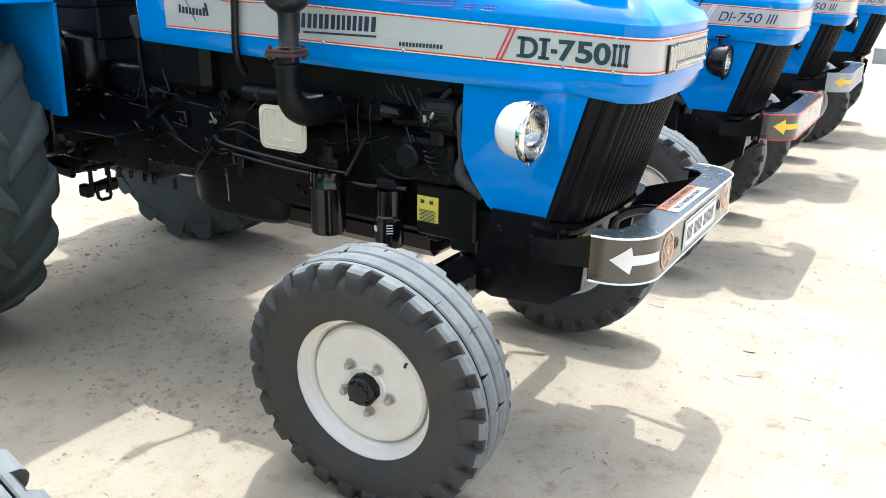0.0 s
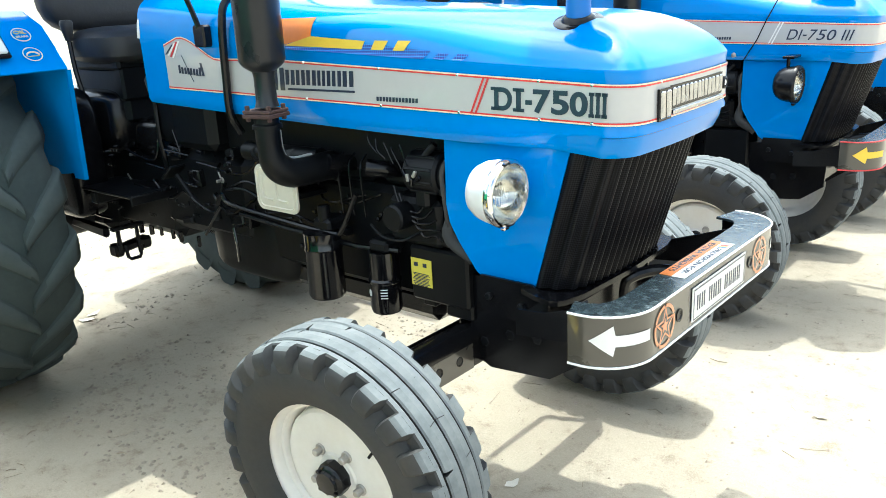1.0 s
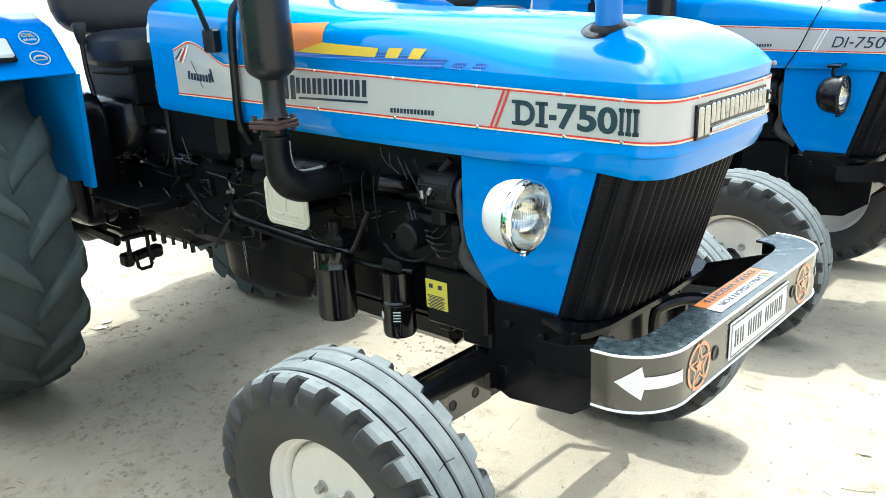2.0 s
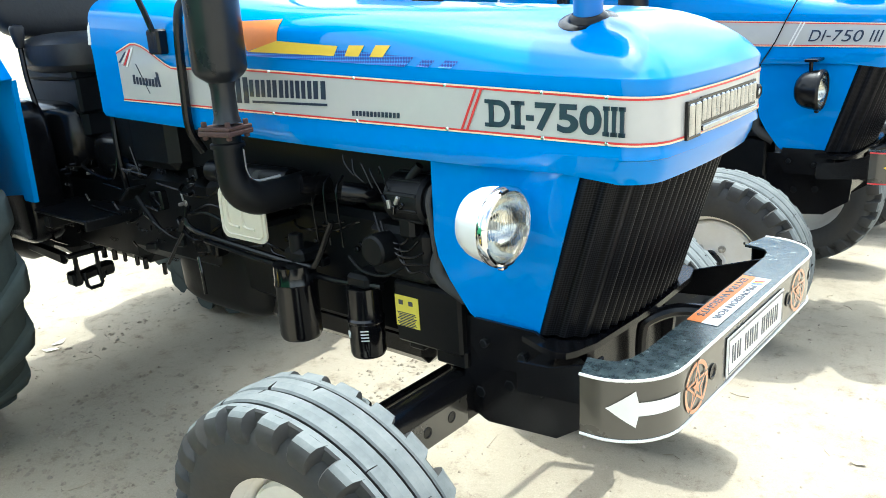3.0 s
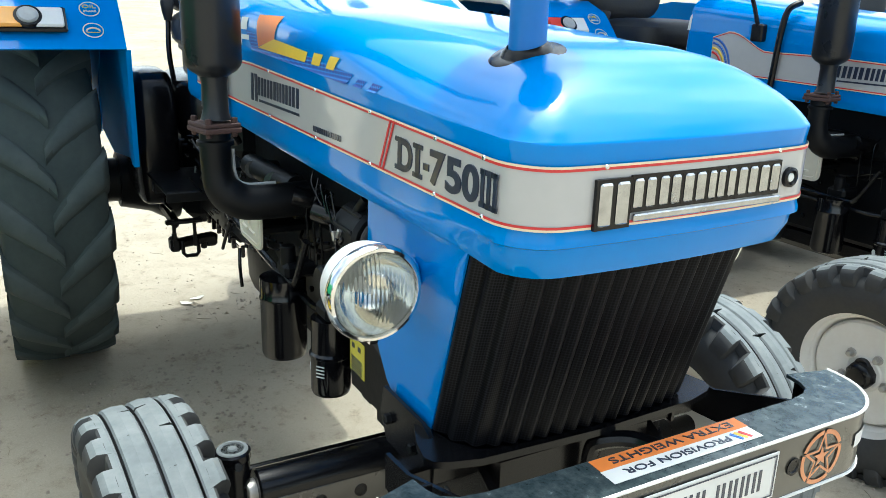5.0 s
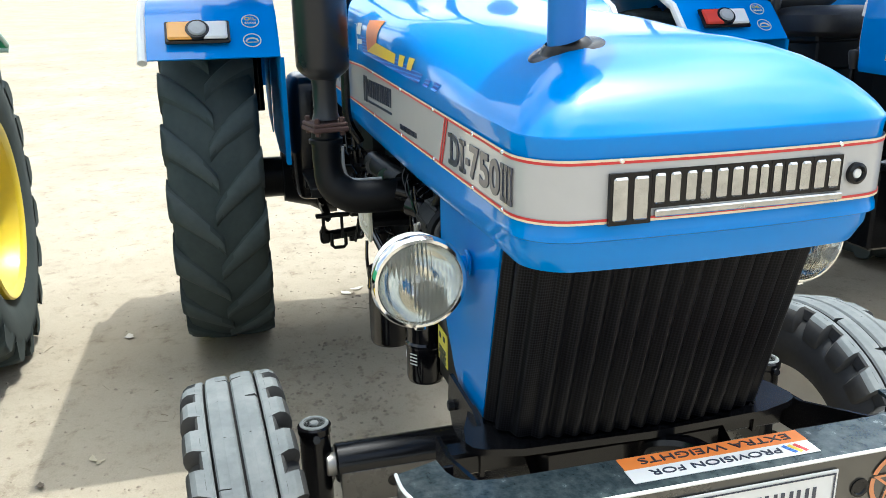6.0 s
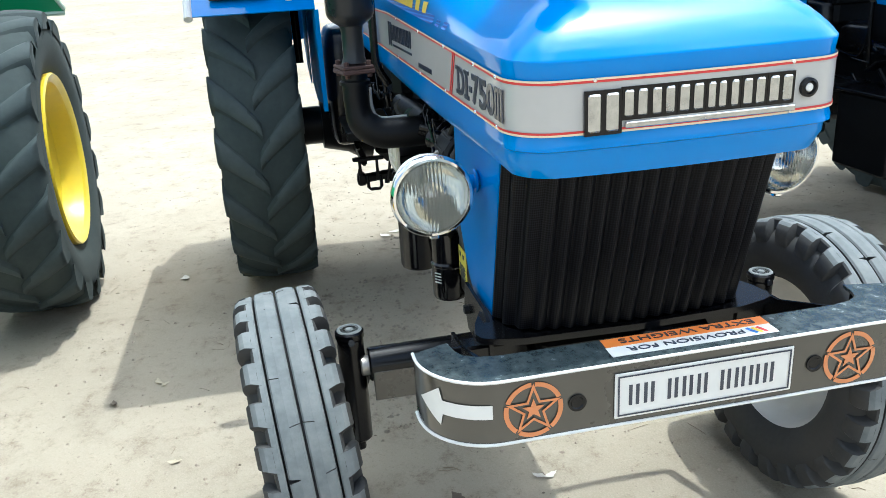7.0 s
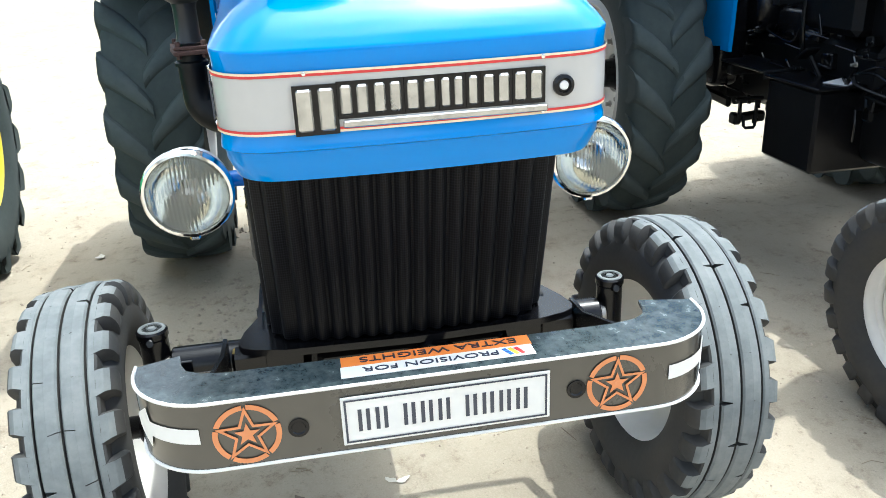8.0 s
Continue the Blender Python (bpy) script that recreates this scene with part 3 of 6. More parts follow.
def rear_tyre():
    prof = [(0.352, -0.125), (0.372, -0.135), (0.42, -0.170), (0.49, -0.194), (0.56, -0.198), (0.615, -0.192), (0.642, -0.178), (0.658, -0.12), (0.666, -0.05)]
    return Geo().lathe(prof + [(r, -z) for r, z in prof[::-1]], 80)


def rear_tread():
    g = Geo()
    n = 18
    for s in (-1, 1):
        for i in range(n):
            a0 = math.tau * (i + (0.5 if s > 0 else 0.0)) / n
            rows = []
            for k in range(9):
                u = k / 8
                z = -0.012 + 0.213 * u
                lag = 0.27 * u ** 0.85
                w = (0.025 + 0.020 * u) / 0.67
                base = 0.655 if z < 0.1 else 0.655 - (z - 0.1) * 0.55
                top = 0.682 - 0.016 * u ** 3 if u < 0.95 else 0.664
                ring = []
                for r, t in ((base - 0.006, -w * 2.0), (top - 0.010, -w * 1.2), (top, -w * 0.65), (top, w * 0.65), (top - 0.010, w * 1.2), (base - 0.006, w * 2.0)):
                    ang = a0 + lag + t
                    ring.append((r * math.cos(ang), r * math.sin(ang), s * z))
                rows.append(ring)
            g.grid(rows)
            m = len(g.v)
            g.f.append((m - 6, m - 5, m - 4, m - 3, m - 2, m - 1))
            g.f.append((m - 54, m - 53, m - 52, m - 51, m - 50, m - 49))
            tip = [(g.v[m - 6 + q][0] * (0.6 / 0.668), g.v[m - 6 + q][1] * (0.6 / 0.668), s * 0.196) for q in range(6)]
            g.grid([list(g.v[m - 6:m]), tip])
    return g


def rear_rim():
    face = [(0.0001, -0.02), (0.09, -0.02), (0.10, 0.0), (0.20, 0.02), (0.285, 0.045), (0.30, 0.035), (0.325, 0.05), (0.340, 0.10), (0.352, 0.128), (0.366, 0.134), (0.376, 0.128), (0.400, 0.116)]
    back = [(0.356, 0.10), (0.34, 0.0), (0.35, -0.10), (0.366, -0.118), (0.376, -0.12), (0.374, -0.132), (0.35, -0.128), (0.33, -0.05), (0.30, 0.01), (0.20, -0.0), (0.0001, -0.04)]
    return Geo().lathe(face + back, 64)


REAR_TYRE = mesh_of("tyre", rear_tyre(), RUBBER_GREEN, 50)
REAR_TREAD = mesh_of("tread", rear_tread(), RUBBER_GREEN, 80)
REAR_TREAD.materials.append(LUG)
for p in REAR_TREAD.polygons:
    if p.normal.xy.dot(Vector((p.center.x, p.center.y)).normalized()) > 0.75:
        p.material_index = 1
REAR_RIM = mesh_of("rear_wheel", rear_rim(), RIM, 30)
DISH = [(0.0001, 0.030), (0.10, 0.030), (0.12, 0.038), (0.26, 0.052), (0.325, 0.070), (0.345, 0.100), (0.362, 0.165), (0.382, 0.182), (0.396, 0.186), (0.402, 0.178), (0.40, 0.14),
        (0.37, 0.0), (0.38, -0.14), (0.402, -0.18), (0.396, -0.188), (0.35, -0.17), (0.30, 0.0), (0.0001, -0.02)]
REAR_RIM_YELLOW = mesh_of("rear_wheel", Geo().lathe(DISH, 64), RIM_YELLOW, 30)


def rear_wheel(parent, at, rim=None, flip=0, grow=1.08, wide=0.93):
    w = part("rear_wheel", rim or REAR_RIM, RIM, parent, "yellow painted steel rim" if rim else "cream-painted steel rim", at)
    size = Matrix.Diagonal((grow, grow, wide, 1.0))
    part("tyre", REAR_TYRE, RUBBER_GREEN, w, "large black rubber drive tyre", size)
    part("tread", REAR_TREAD, RUBBER_GREEN, w, "chevron lugs of the drive tyre", size @ pose(0, 0, 0, flip))
    if rim:
        part("valve", Geo().tube([(0, 0, 0), (0, 0, 0.03), (0.02, 0, 0.045)], 0.012, 8), BLACK, w, "dark valve stub", pose(0.03, 0.15, 0.038))
        return w
    part("hub_cap", Geo().lathe([(0.0001, 0.09), (0.06, 0.09), (0.07, 0.08), (0.08, 0.0), (0.11, -0.01)], 28), BLACK, w, "black axle hub", pose(0, 0, -0.01))
    for i in range(8):
        a = math.tau * i / 8
        part("wheel_bolt", BOLT, STEEL, w, "", pose(0.165 * math.cos(a), 0.165 * math.sin(a), 0.012) @ Matrix.Scale(1.5, 4))
    return w


# ---- blue tractor ----
def sheet_side(poly, y, t=0.004):
    """A plate cut to poly (x, z) that stands at y, t thick."""
    g = Geo()
    g.prism(poly, t, Matrix.Translation((0, y, 0)) @ pose(0, 0, 0, 90))
    return g


def grille_curve(u, k):
    """Plan of the grille; u from -1 to 1 across, k 0 at the foot and 1 at the top."""
    xs, xf, z = 0.290 + 0.112 * k, 0.412 + 0.112 * k, 0.790 + 0.370 * k
    a = abs(u)
    if a < 0.72:
        t = a / 0.72
        return Vector((xf - 0.020 * t ** 2.5, math.copysign(0.222 * t, u), z))
    t = (a - 0.72) / 0.28
    return Vector((xf - 0.020 - (xf - 0.020 - xs) * t ** 1.25, math.copysign(0.222 + 0.043 * (1 - (1 - t) ** 2.2), u), z))


def wavy(pts, r, seg=8):
    return Geo().tube(smooth_line(pts, 6), r, seg)


def cushion(a, b, c, m, p=3.6):
    """A padded block with soft edges: half sizes a, b, c."""
    g = Geo()
    sg = lambda v: math.copysign(abs(v) ** (2 / p), v)
    rows = []
    for i in range(13):
        t = -math.pi / 2 + math.pi * i / 12
        rows.append([tuple(m @ Vector((a * sg(math.cos(t)) * sg(math.cos(u)), b * sg(math.cos(t)) * sg(math.sin(u)), c * sg(math.sin(t))))) for u in [math.tau * k / 28 for k in range(28)]])
    return g.grid(rows, True)


def build_body(T):
    """Everything that the blue tractors have in common."""
    # bonnet and its rear edge
    part("bonnet", bonnet_geo(), BLUE, T, "glossy blue sheet-metal bonnet", TURNED, angle=30, thick=0.003)
    part("bonnet_trim", Geo().tube([(-1.337, -0.312, 1.24), (-1.345, -0.313, 1.33), (-1.340, -0.312, 1.42), (-1.330, -0.309, 1.50)], 0.006, 8), BLUE, T)
    # white tube stands in for the reflection along the upper rear edge
    part("bonnet_lip", Geo().tube([(-1.338, -0.309, 1.43), (-1.334, -0.305, 1.48), (-1.326, -0.290, 1.525)], 0.009, 8), WHITE, T, "white strip imitating a reflection on the bonnet rear edge", TURNED)
    # dark void under the bonnet
    part("radiator", Geo().box(0.16, 0.48, 0.34, pose(0.22, 0, 0.96), 0.01), BLACK_OLD, T, "black radiator core behind the grille")
    # side panels with a cut-away lower rear corner
    for s in (-1, 1):
        poly = [(0.016, 1.165), (0.012, 0.975), (0.022, 0.925), (0.052, 0.873), (0.108, 0.800), (0.140, 0.778), (0.296, 0.776), (0.408, 1.165)]
        part("side_panel", sheet_side(poly, s * 0.269), BLUE, T, "flat blue side panel beside the grille")
    # grille of upright pleats
    back = Geo()
    back.grid([[tuple(grille_curve(-1 + 2 * i / 60, k) * 1.0) for i in range(61)] for k in (0, 1)])
    grille = part("grille", back, GRILLE, T, "black perforated grille of upright pleats", thick=0.004)
    n = 20
    for i in range(n):
        u0, u1 = -1 + 2 * i / n, -1 + 2 * (i + 1) / n
        g = Geo()
        rows = []
        for k in (0.0, 1.0):
            p, q = grille_curve(u0 + 0.006, k), grille_curve(u1 - 0.006, k)
            m = grille_curve((u0 + u1) / 2, k)
            d = (q - p).cross(Vector((0, 0, 1))).normalized()
            e = q - p
            rows.append([tuple(p + e * w + d * (0.001 + 0.011 * math.sin(math.pi * w) ** 1.3)) for w in (0, 0.08, 0.18, 0.3, 0.42, 0.55, 0.7, 0.82, 0.92, 1.0)])
        g.grid(rows)
        part("grille_slat", g, GRILLE, grille, angle=50)
    tray = Geo()
    tray.prism([(0.25, -0.285), (0.33, -0.318), (0.375, -0.328), (0.396, -0.320), (0.408, -0.300), (0.424, -0.240), (0.434, 0), (0.424, 0.240), (0.408, 0.300), (0.396, 0.320), (0.375, 0.328), (0.33, 0.318), (0.25, 0.285)], 0.014, pose(0, 0, 0.771))
    part("grille_tray", tray, BLACK, T, "black tray below the grille")
    # front axle support, side plates and cross beam
    for s in (-1, 1):
        skirt = part("side_skirt", sheet_side([(0.135, 0.800), (0.300, 0.800), (0.352, 0.772), (0.345, 0.690), (0.150, 0.690), (0.120, 0.740)], s * 0.284, 0.008), BLACK, T, "black bracket plate below the side panel")
        for x, z in ((0.165, 0.745), (0.27, 0.735)):
            part("skirt_bolt", Geo().cyl(0.011, 0.020, pose(x, s * 0.284, z, 90 if s < 0 else -90), 6, 0.002), BLACK_OLD, skirt)
        poly = [(-0.06, 0.70), (-0.06, 0.655), (0.03, 0.62), (0.06, 0.50), (0.10, 0.483), (0.30, 0.50), (0.40, 0.57), (0.41, 0.70), (0.30, 0.76), (0.02, 0.76)]
        part("support_plate", sheet_side(poly, s * 0.196, 0.016), BLACK, T, "black cast front axle support")
        for x, z in ((0.17, 0.60), (0.26, 0.61), (0.08, 0.56)):
            part("support_bolt", Geo().cyl(0.016, 0.018, pose(x, s * 0.196, z, 90 if s < 0 else -90) @ pose(0, 0, 0), 6, 0.002), BLACK_OLD, T)
    part("front_support", Geo().box(0.42, 0.37, 0.17, pose(0.17, 0, 0.66), 0.012), BLACK, T, "black cast support below the radiator")
    # front axle with kingpins
    axle = part("front_axle", Geo().box(0.075, 1.02, 0.085, pose(0.02, 0, 0.524), 0.004).box(0.11, 0.42, 0.13, pose(0.03, 0, 0.55), 0.015), BLACK, T, "black square front axle beam")
    for s in (-1, 1):
        part("axle_tube", Geo().cyl(0.043, 0.362, pose(0.02, s * 0.16, 0.566, -90 * s), 28, 0.004), BLACK, axle)
        part("axle_end", Geo().cyl(0.025, 0.030, pose(0.016, s * 0.512, 0.562, -90 * s), 20, 0.003), STEEL, axle, "bare metal end of the sliding axle")
        part("kingpin", Geo().cyl(0.033, 0.30, pose(0, s * 0.56, 0.345), 24, 0.010).cyl(0.014, 0.03, pose(0, s * 0.56, 0.318), 12, 0.002).cyl(0.036, 0.022, pose(0, s * 0.56, 0.636), 24, 0.004).cyl(0.009, 0.05, pose(0, s * 0.56, 0.625, 0, 70, 0), 8, 0.001), BLACK, axle, "black kingpin sleeve with a round cap")
        part("kingpin_cap", Geo().lathe([(0.0001, 0.004), (0.008, 0.004), (0.010, 0.001), (0.022, 0.001), (0.024, 0.004), (0.030, 0.003), (0.032, 0.0)], 28, pose(0, s * 0.56, 0.6570)), RUBBER_WORN, axle)
        part("stub_axle", Geo().cyl(0.028, 0.16, pose(0, s * 0.56, 0.40, -90 * s), 20, 0.003).cyl(0.042, 0.05, pose(0, s * 0.575, 0.40, -90 * s), 20, 0.006), BLACK, axle)
        part("steering_arm", wavy([(0.0, s * 0.555, 0.47), (-0.10, s * 0.52, 0.48), (-0.17, s * 0.50, 0.48)], 0.016), BLACK, axle)
    for s in (-1, 1):
        plate = part("axle_plate", Geo().box(0.006, 0.27, 0.080, pose(0.0605, s * 0.380, 0.524), 0.002), BUMPER, axle, "dusty flat plate on the axle beam")
        for y0 in (0.31, 0.40):
            part("plate_hole", Geo().lathe([(0.015, 0.0), (0.014, 0.0022), (0.011, 0.0022), (0.010, 0.0006), (0.0001, 0.0006)], 20, pose(0.0632, s * y0, 0.529, 0, 90, 0)), BLACK, plate)
    part("tie_rod", Geo().tube([(-0.17, -0.50, 0.49), (-0.17, 0.50, 0.49)], 0.013, 10), BLACK, T)
    # engine
    eng = part("engine_block", Geo().box(0.98, 0.36, 0.34, pose(-0.50, 0, 0.80), 0.02), BLACK_OLD, T, "black painted engine block")
    part("rocker_cover", Geo().box(0.90, 0.30, 0.14, pose(-0.52, 0, 1.10), 0.02), BLACK, eng)
    part("oil_sump", Geo().box(0.80, 0.28, 0.11, pose(-0.55, 0, 0.585), 0.03), BLACK, eng)
    for i in range(4):
        part("cylinder_head", Geo().box(0.17, 0.34, 0.09, pose(-0.86 + 0.205 * i, 0, 1.02), 0.015), BLACK_OLD, eng)
        part("manifold_port", Geo().tube(smooth_line([(-0.86 + 0.205 * i, -0.16, 1.03), (-0.86 + 0.205 * i, -0.23, 1.04), (-0.80 + 0.17 * i, -0.27, 1.05)], 4), 0.026, 12), BLACK, eng)
    part("manifold", Geo().tube([(-0.88, -0.255, 1.05), (-0.53, -0.235, 1.05)], 0.032, 14), BLACK_OLD, eng, "black exhaust manifold")
    part("alternator", Geo().cyl(0.062, 0.12, pose(-0.13, -0.235, 1.05, 0, 90, 0), 28, 0.008).cyl(0.045, 0.03, pose(-0.02, -0.235, 1.05, 0, 90, 0), 28, 0.004).box(0.05, 0.05, 0.07, pose(-0.08, -0.25, 0.985), 0.01), BLACK_OLD, T, "dusty grey-black alternator")
    for i in range(10):
        a = math.tau * i / 10
        part("alternator_fin", Geo().box(0.10, 0.010, 0.006, pose(-0.07, -0.235, 1.05) @ pose(0, 0, 0, 360 * i / 10) @ Matrix.Translation((0, 0, 0.062)), 0.002), BLACK_OLD, T)
    belt = [(0.005, -0.235 + 0.045 * math.cos(a), 1.05 + 0.045 * math.sin(a)) for a in [math.pi * k / 8 for k in range(9)]] + [(0.005, -0.26, 0.90), (0.005, -0.12, 0.80), (0.005, -0.06, 0.86), (0.005, -0.19, 1.05)]
    part("fan_belt", Geo().tube(belt, 0.007, 8), RUBBER, T, "black rubber fan belt")
    part("hose", wavy([(0.02, -0.18, 1.06), (0.03, -0.22, 0.98), (0.0, -0.25, 0.88), (0.08, -0.24, 0.82)], 0.022, 12), RUBBER, T, "black rubber radiator hose")
    part("coolant_hose", wavy([(-0.035, -0.255, 1.135), (-0.068, -0.265, 1.09), (-0.052, -0.268, 1.05), (-0.014, -0.262, 1.01), (0.012, -0.25, 0.975)], 0.011, 12), BLACK_OLD, T, "thick black hose curving beside the side panel")
    for k in range(5):
        part("lead", wavy([(-0.26 + 0.03 * k, -0.285, 1.150 - 0.01 * k), (-0.245 + 0.03 * k, -0.296, 1.13 - 0.02 * (k % 2)), (-0.22 + 0.03 * k, -0.292, 1.10 - 0.012 * k)], 0.0022, 6), BLACK, T)
        part("terminal", Geo().box(0.010, 0.012, 0.022, pose(-0.115 + 0.013 * k, -0.298, 1.055 - 0.012 * (k % 3), 0, 20 * k - 30), 0.002), STEEL if k % 2 else ENAMEL, T)
    part("injection_pump", Geo().box(0.20, 0.09, 0.14, pose(-0.13, -0.21, 0.90), 0.015).cyl(0.04, 0.08, pose(-0.16, -0.235, 0.92, 90), 20, 0.006).cyl(0.03, 0.10, pose(-0.05, -0.22, 0.86, 0, 90, 0), 16, 0.004), BLACK_OLD, T, "black fuel pump with fittings")
    part("inner_cover", Geo().box(1.10, 0.40, 0.24, pose(-0.56, 0.02, 1.12), 0.02), BLACK_OLD, eng)
    rng = random.Random(4)
    for i in range(9):
        x = -0.95 + 0.062 * i
        z0 = 0.80 + rng.random() * 0.15
        p = [(x, -0.205, z0), (x + 0.04, -0.222, z0 + 0.06 * (rng.random() - 0.4)), (x + 0.16, -0.215, z0 - 0.05 + 0.12 * rng.random())]
        part("fuel_pipe", wavy(p, 0.0038, 6), BLACK, T)
    for k in range(3):
        part("fuel_pipe", wavy([(-0.46 + 0.05 * k, -0.20, 1.07), (-0.455 + 0.05 * k, -0.235, 1.03), (-0.45 + 0.05 * k, -0.232, 0.88)], 0.0032, 6), BLACK, T, "thin black injector pipe")
    for i in range(22):
        x, z = -1.15 + 0.95 * rng.random(), 0.66 + 0.40 * rng.random()
        part("engine_bolt", Geo().cyl(0.007 + 0.004 * rng.random(), 0.012, pose(x, -0.182, z, 90), 6, 0.002), BLACK, T)
    for i in range(14):
        x, z, y = -1.45 + 1.0 * rng.random(), 0.70 + 0.32 * rng.random(), -0.185 - 0.03 * rng.random()
        part("engine_fitting", Geo().box(0.03 + 0.06 * rng.random(), 0.05, 0.02 + 0.05 * rng.random(), pose(x, y, z, 0, 20 * (rng.random() - 0.5), 0), 0.006), BLACK if i % 2 else BLACK_OLD, T)
    for i in range(5):
        part("wire", wavy([(-0.20 + 0.02 * i, -0.255, 1.00 - 0.02 * i), (-0.16 + 0.02 * i, -0.272, 0.95 - 0.02 * i), (-0.10 + 0.015 * i, -0.268, 0.935 - 0.015 * i), (-0.06 + 0.012 * i, -0.262, 0.98 - 0.03 * i)], 0.0032, 6), BLACK, T)
    part("cable_loop", wavy([(-0.30, -0.262, 0.87), (-0.24, -0.275, 0.845), (-0.16, -0.275, 0.845), (-0.10, -0.262, 0.875)], 0.0045, 8), BLACK_OLD, T, "black flexible cable")
    for i in range(7):
        x, z = -1.75 + 0.75 * rng.random(), 0.70 + 0.33 * rng.random()
        p = [(x, -0.21, z), (x + 0.05, -0.25, z + 0.03 * (rng.random() - 0.5)), (x + 0.12 + 0.12 * rng.random(), -0.24, z + 0.12 * (rng.random() - 0.5)), (x + 0.26, -0.22, z + 0.16 * (rng.random() - 0.5))]
        part("control_rod", wavy(p, 0.0045 + 0.002 * rng.random(), 7), BLACK, T)
    for x0, z0, x1, z1 in ((-1.36, 1.02, -1.20, 1.01), (-1.50, 0.955, -1.38, 0.945), (-1.15, 0.99, -1.03, 0.98), (-1.62, 0.86, -1.42, 0.85), (-1.28, 1.10, -1.25, 1.02), (-1.25, 0.905, -1.17, 0.895)):
        part("control_link", Geo().tube([(x0, -0.285, z0), (x1, -0.285, z1)], 0.0035, 6), BLACK, T)
    part("tunnel_cover", cushion(0.24, 0.18, 0.09, pose(-1.55, -0.02, 1.02), 4), BLACK, T, "black rounded transmission cover")
    for i in range(46):
        x, z, y = -2.0 + 1.05 * rng.random(), 0.70 + 0.32 * rng.random(), -0.205 - 0.06 * rng.random()
        k = i % 4
        if k == 0:
            part("linkage_bolt", Geo().cyl(0.006, 0.022, pose(x, y, z, 90), 6, 0.001).cyl(0.011, 0.004, pose(x, y + 0.004, z, 90), 10, 0.001), STEEL if i % 9 == 0 else ENAMEL, T)
        elif k == 1:
            part("linkage_pin", Geo().tube([(x, y, z), (x + 0.05 * rng.random(), y - 0.01, z + 0.05 * (rng.random() - 0.5))], 0.0035, 6), STEEL if i % 9 == 0 else ENAMEL, T)
        elif k == 2:
            part("clevis", Geo().box(0.030, 0.004, 0.012, pose(x, y, z, 0, 60 * (rng.random() - 0.5)), 0.001).box(0.030, 0.004, 0.012, pose(x, y + 0.014, z, 0, 0), 0.001), ENAMEL, T)
        else:
            part("spring", Geo().tube([(x + 0.0022 * q, y + 0.006 * math.cos(q * 1.2), z + 0.006 * math.sin(q * 1.2)) for q in range(24)], 0.0012, 4), ENAMEL, T)
    part("side_rail", Geo().tube([(-0.97, -0.255, 0.815), (-0.72, -0.26, 0.80), (-0.36, -0.26, 0.79), (-0.20, -0.25, 0.80)], 0.009, 8), BLACK, T)
    part("bent_pipe", wavy([(-1.08, -0.27, 0.84), (-1.03, -0.28, 0.882), (-0.97, -0.28, 0.852), (-0.60, -0.285, 0.830), (-0.45, -0.285, 0.826), (-0.405, -0.285, 0.845), (-0.335, -0.28, 0.965)], 0.009, 8), BLACK, T, "bent black fuel pipe")
    # silver cover plate with pressed panels
    c, hw, hh = 0.030, 0.103, 0.075
    poly = [(sx * (hw - c) + c * math.cos(a), sz * (hh - c) + c * math.sin(a)) for sx, sz, a0 in ((1, 1, 0), (-1, 1, 90), (-1, -1, 180), (1, -1, 270)) for a in [radians(a0 + 18 * q) for q in range(6)]]
    plate = Geo()
    plate.prism(poly, 0.006, pose(0, 0, 0, 90))
    plate.tube([(x * 0.86, -0.006, z * 0.84) for x, z in poly] + [(poly[0][0] * 0.86, -0.006, poly[0][1] * 0.84)], 0.0035, 6)
    for x in (-0.066, 0.002):
        plate.tube(smooth_line([(x, -0.0065, 0.040), (x, -0.0065, -0.020), (x + 0.010, -0.0065, -0.036), (x + 0.05, -0.0065, -0.038)], 4), 0.0045, 6)
    plate.cyl(0.010, 0.006, pose(-0.040, -0.003, 0.046, 90), 12, 0.001)
    part("cover_bracket", Geo().box(0.16, 0.14, 0.02, pose(-0.655, -0.25, 0.93), 0.004).box(0.16, 0.14, 0.02, pose(-0.655, -0.25, 0.98), 0.004), BLACK_OLD, T)
    part("cover_plate", plate, COVER, T, "pressed cream-white metal cover plate", pose(-0.655, -0.322, 0.955))
    # filters
    f1 = Geo().lathe([(0.0001, 0), (0.040, 0), (0.056, 0.006), (0.060, 0.016), (0.060, 0.162), (0.0625, 0.166), (0.0625, 0.172), (0.060, 0.177), (0.060, 0.222), (0.0001, 0.224)], 32, pose(-0.497, -0.290, 0.606))
    part("oil_filter", f1, ENAMEL, T, "tall glossy black oil filter canister")
    part("filter_head", Geo().box(0.08, 0.09, 0.04, pose(-0.495, -0.250, 0.848), 0.01).cyl(0.02, 0.08, pose(-0.495, -0.275, 0.83), 16, 0.003), BLACK_OLD, T)
    f2 = Geo().lathe([(0.0001, 0), (0.036, 0), (0.046, 0.005), (0.049, 0.014), (0.049, 0.100), (0.052, 0.104), (0.052, 0.110), (0.047, 0.116), (0.047, 0.200), (0.0001, 0.200)], 32, pose(-0.275, -0.245, 0.588))
    filt = part("fuel_filter", f2, ENAMEL, T, "black spin-on filter with a small printed label")
    for k in range(4):
        part("print_bar", Geo().box(0.0015, 0.022, 0.003, pose(-0.275, -0.245, 0.0) @ pose(0, 0, 0.648 + 0.009 * k, 0, 0, -52) @ Matrix.Translation((0.0492, 0, 0))), WHITE, filt)
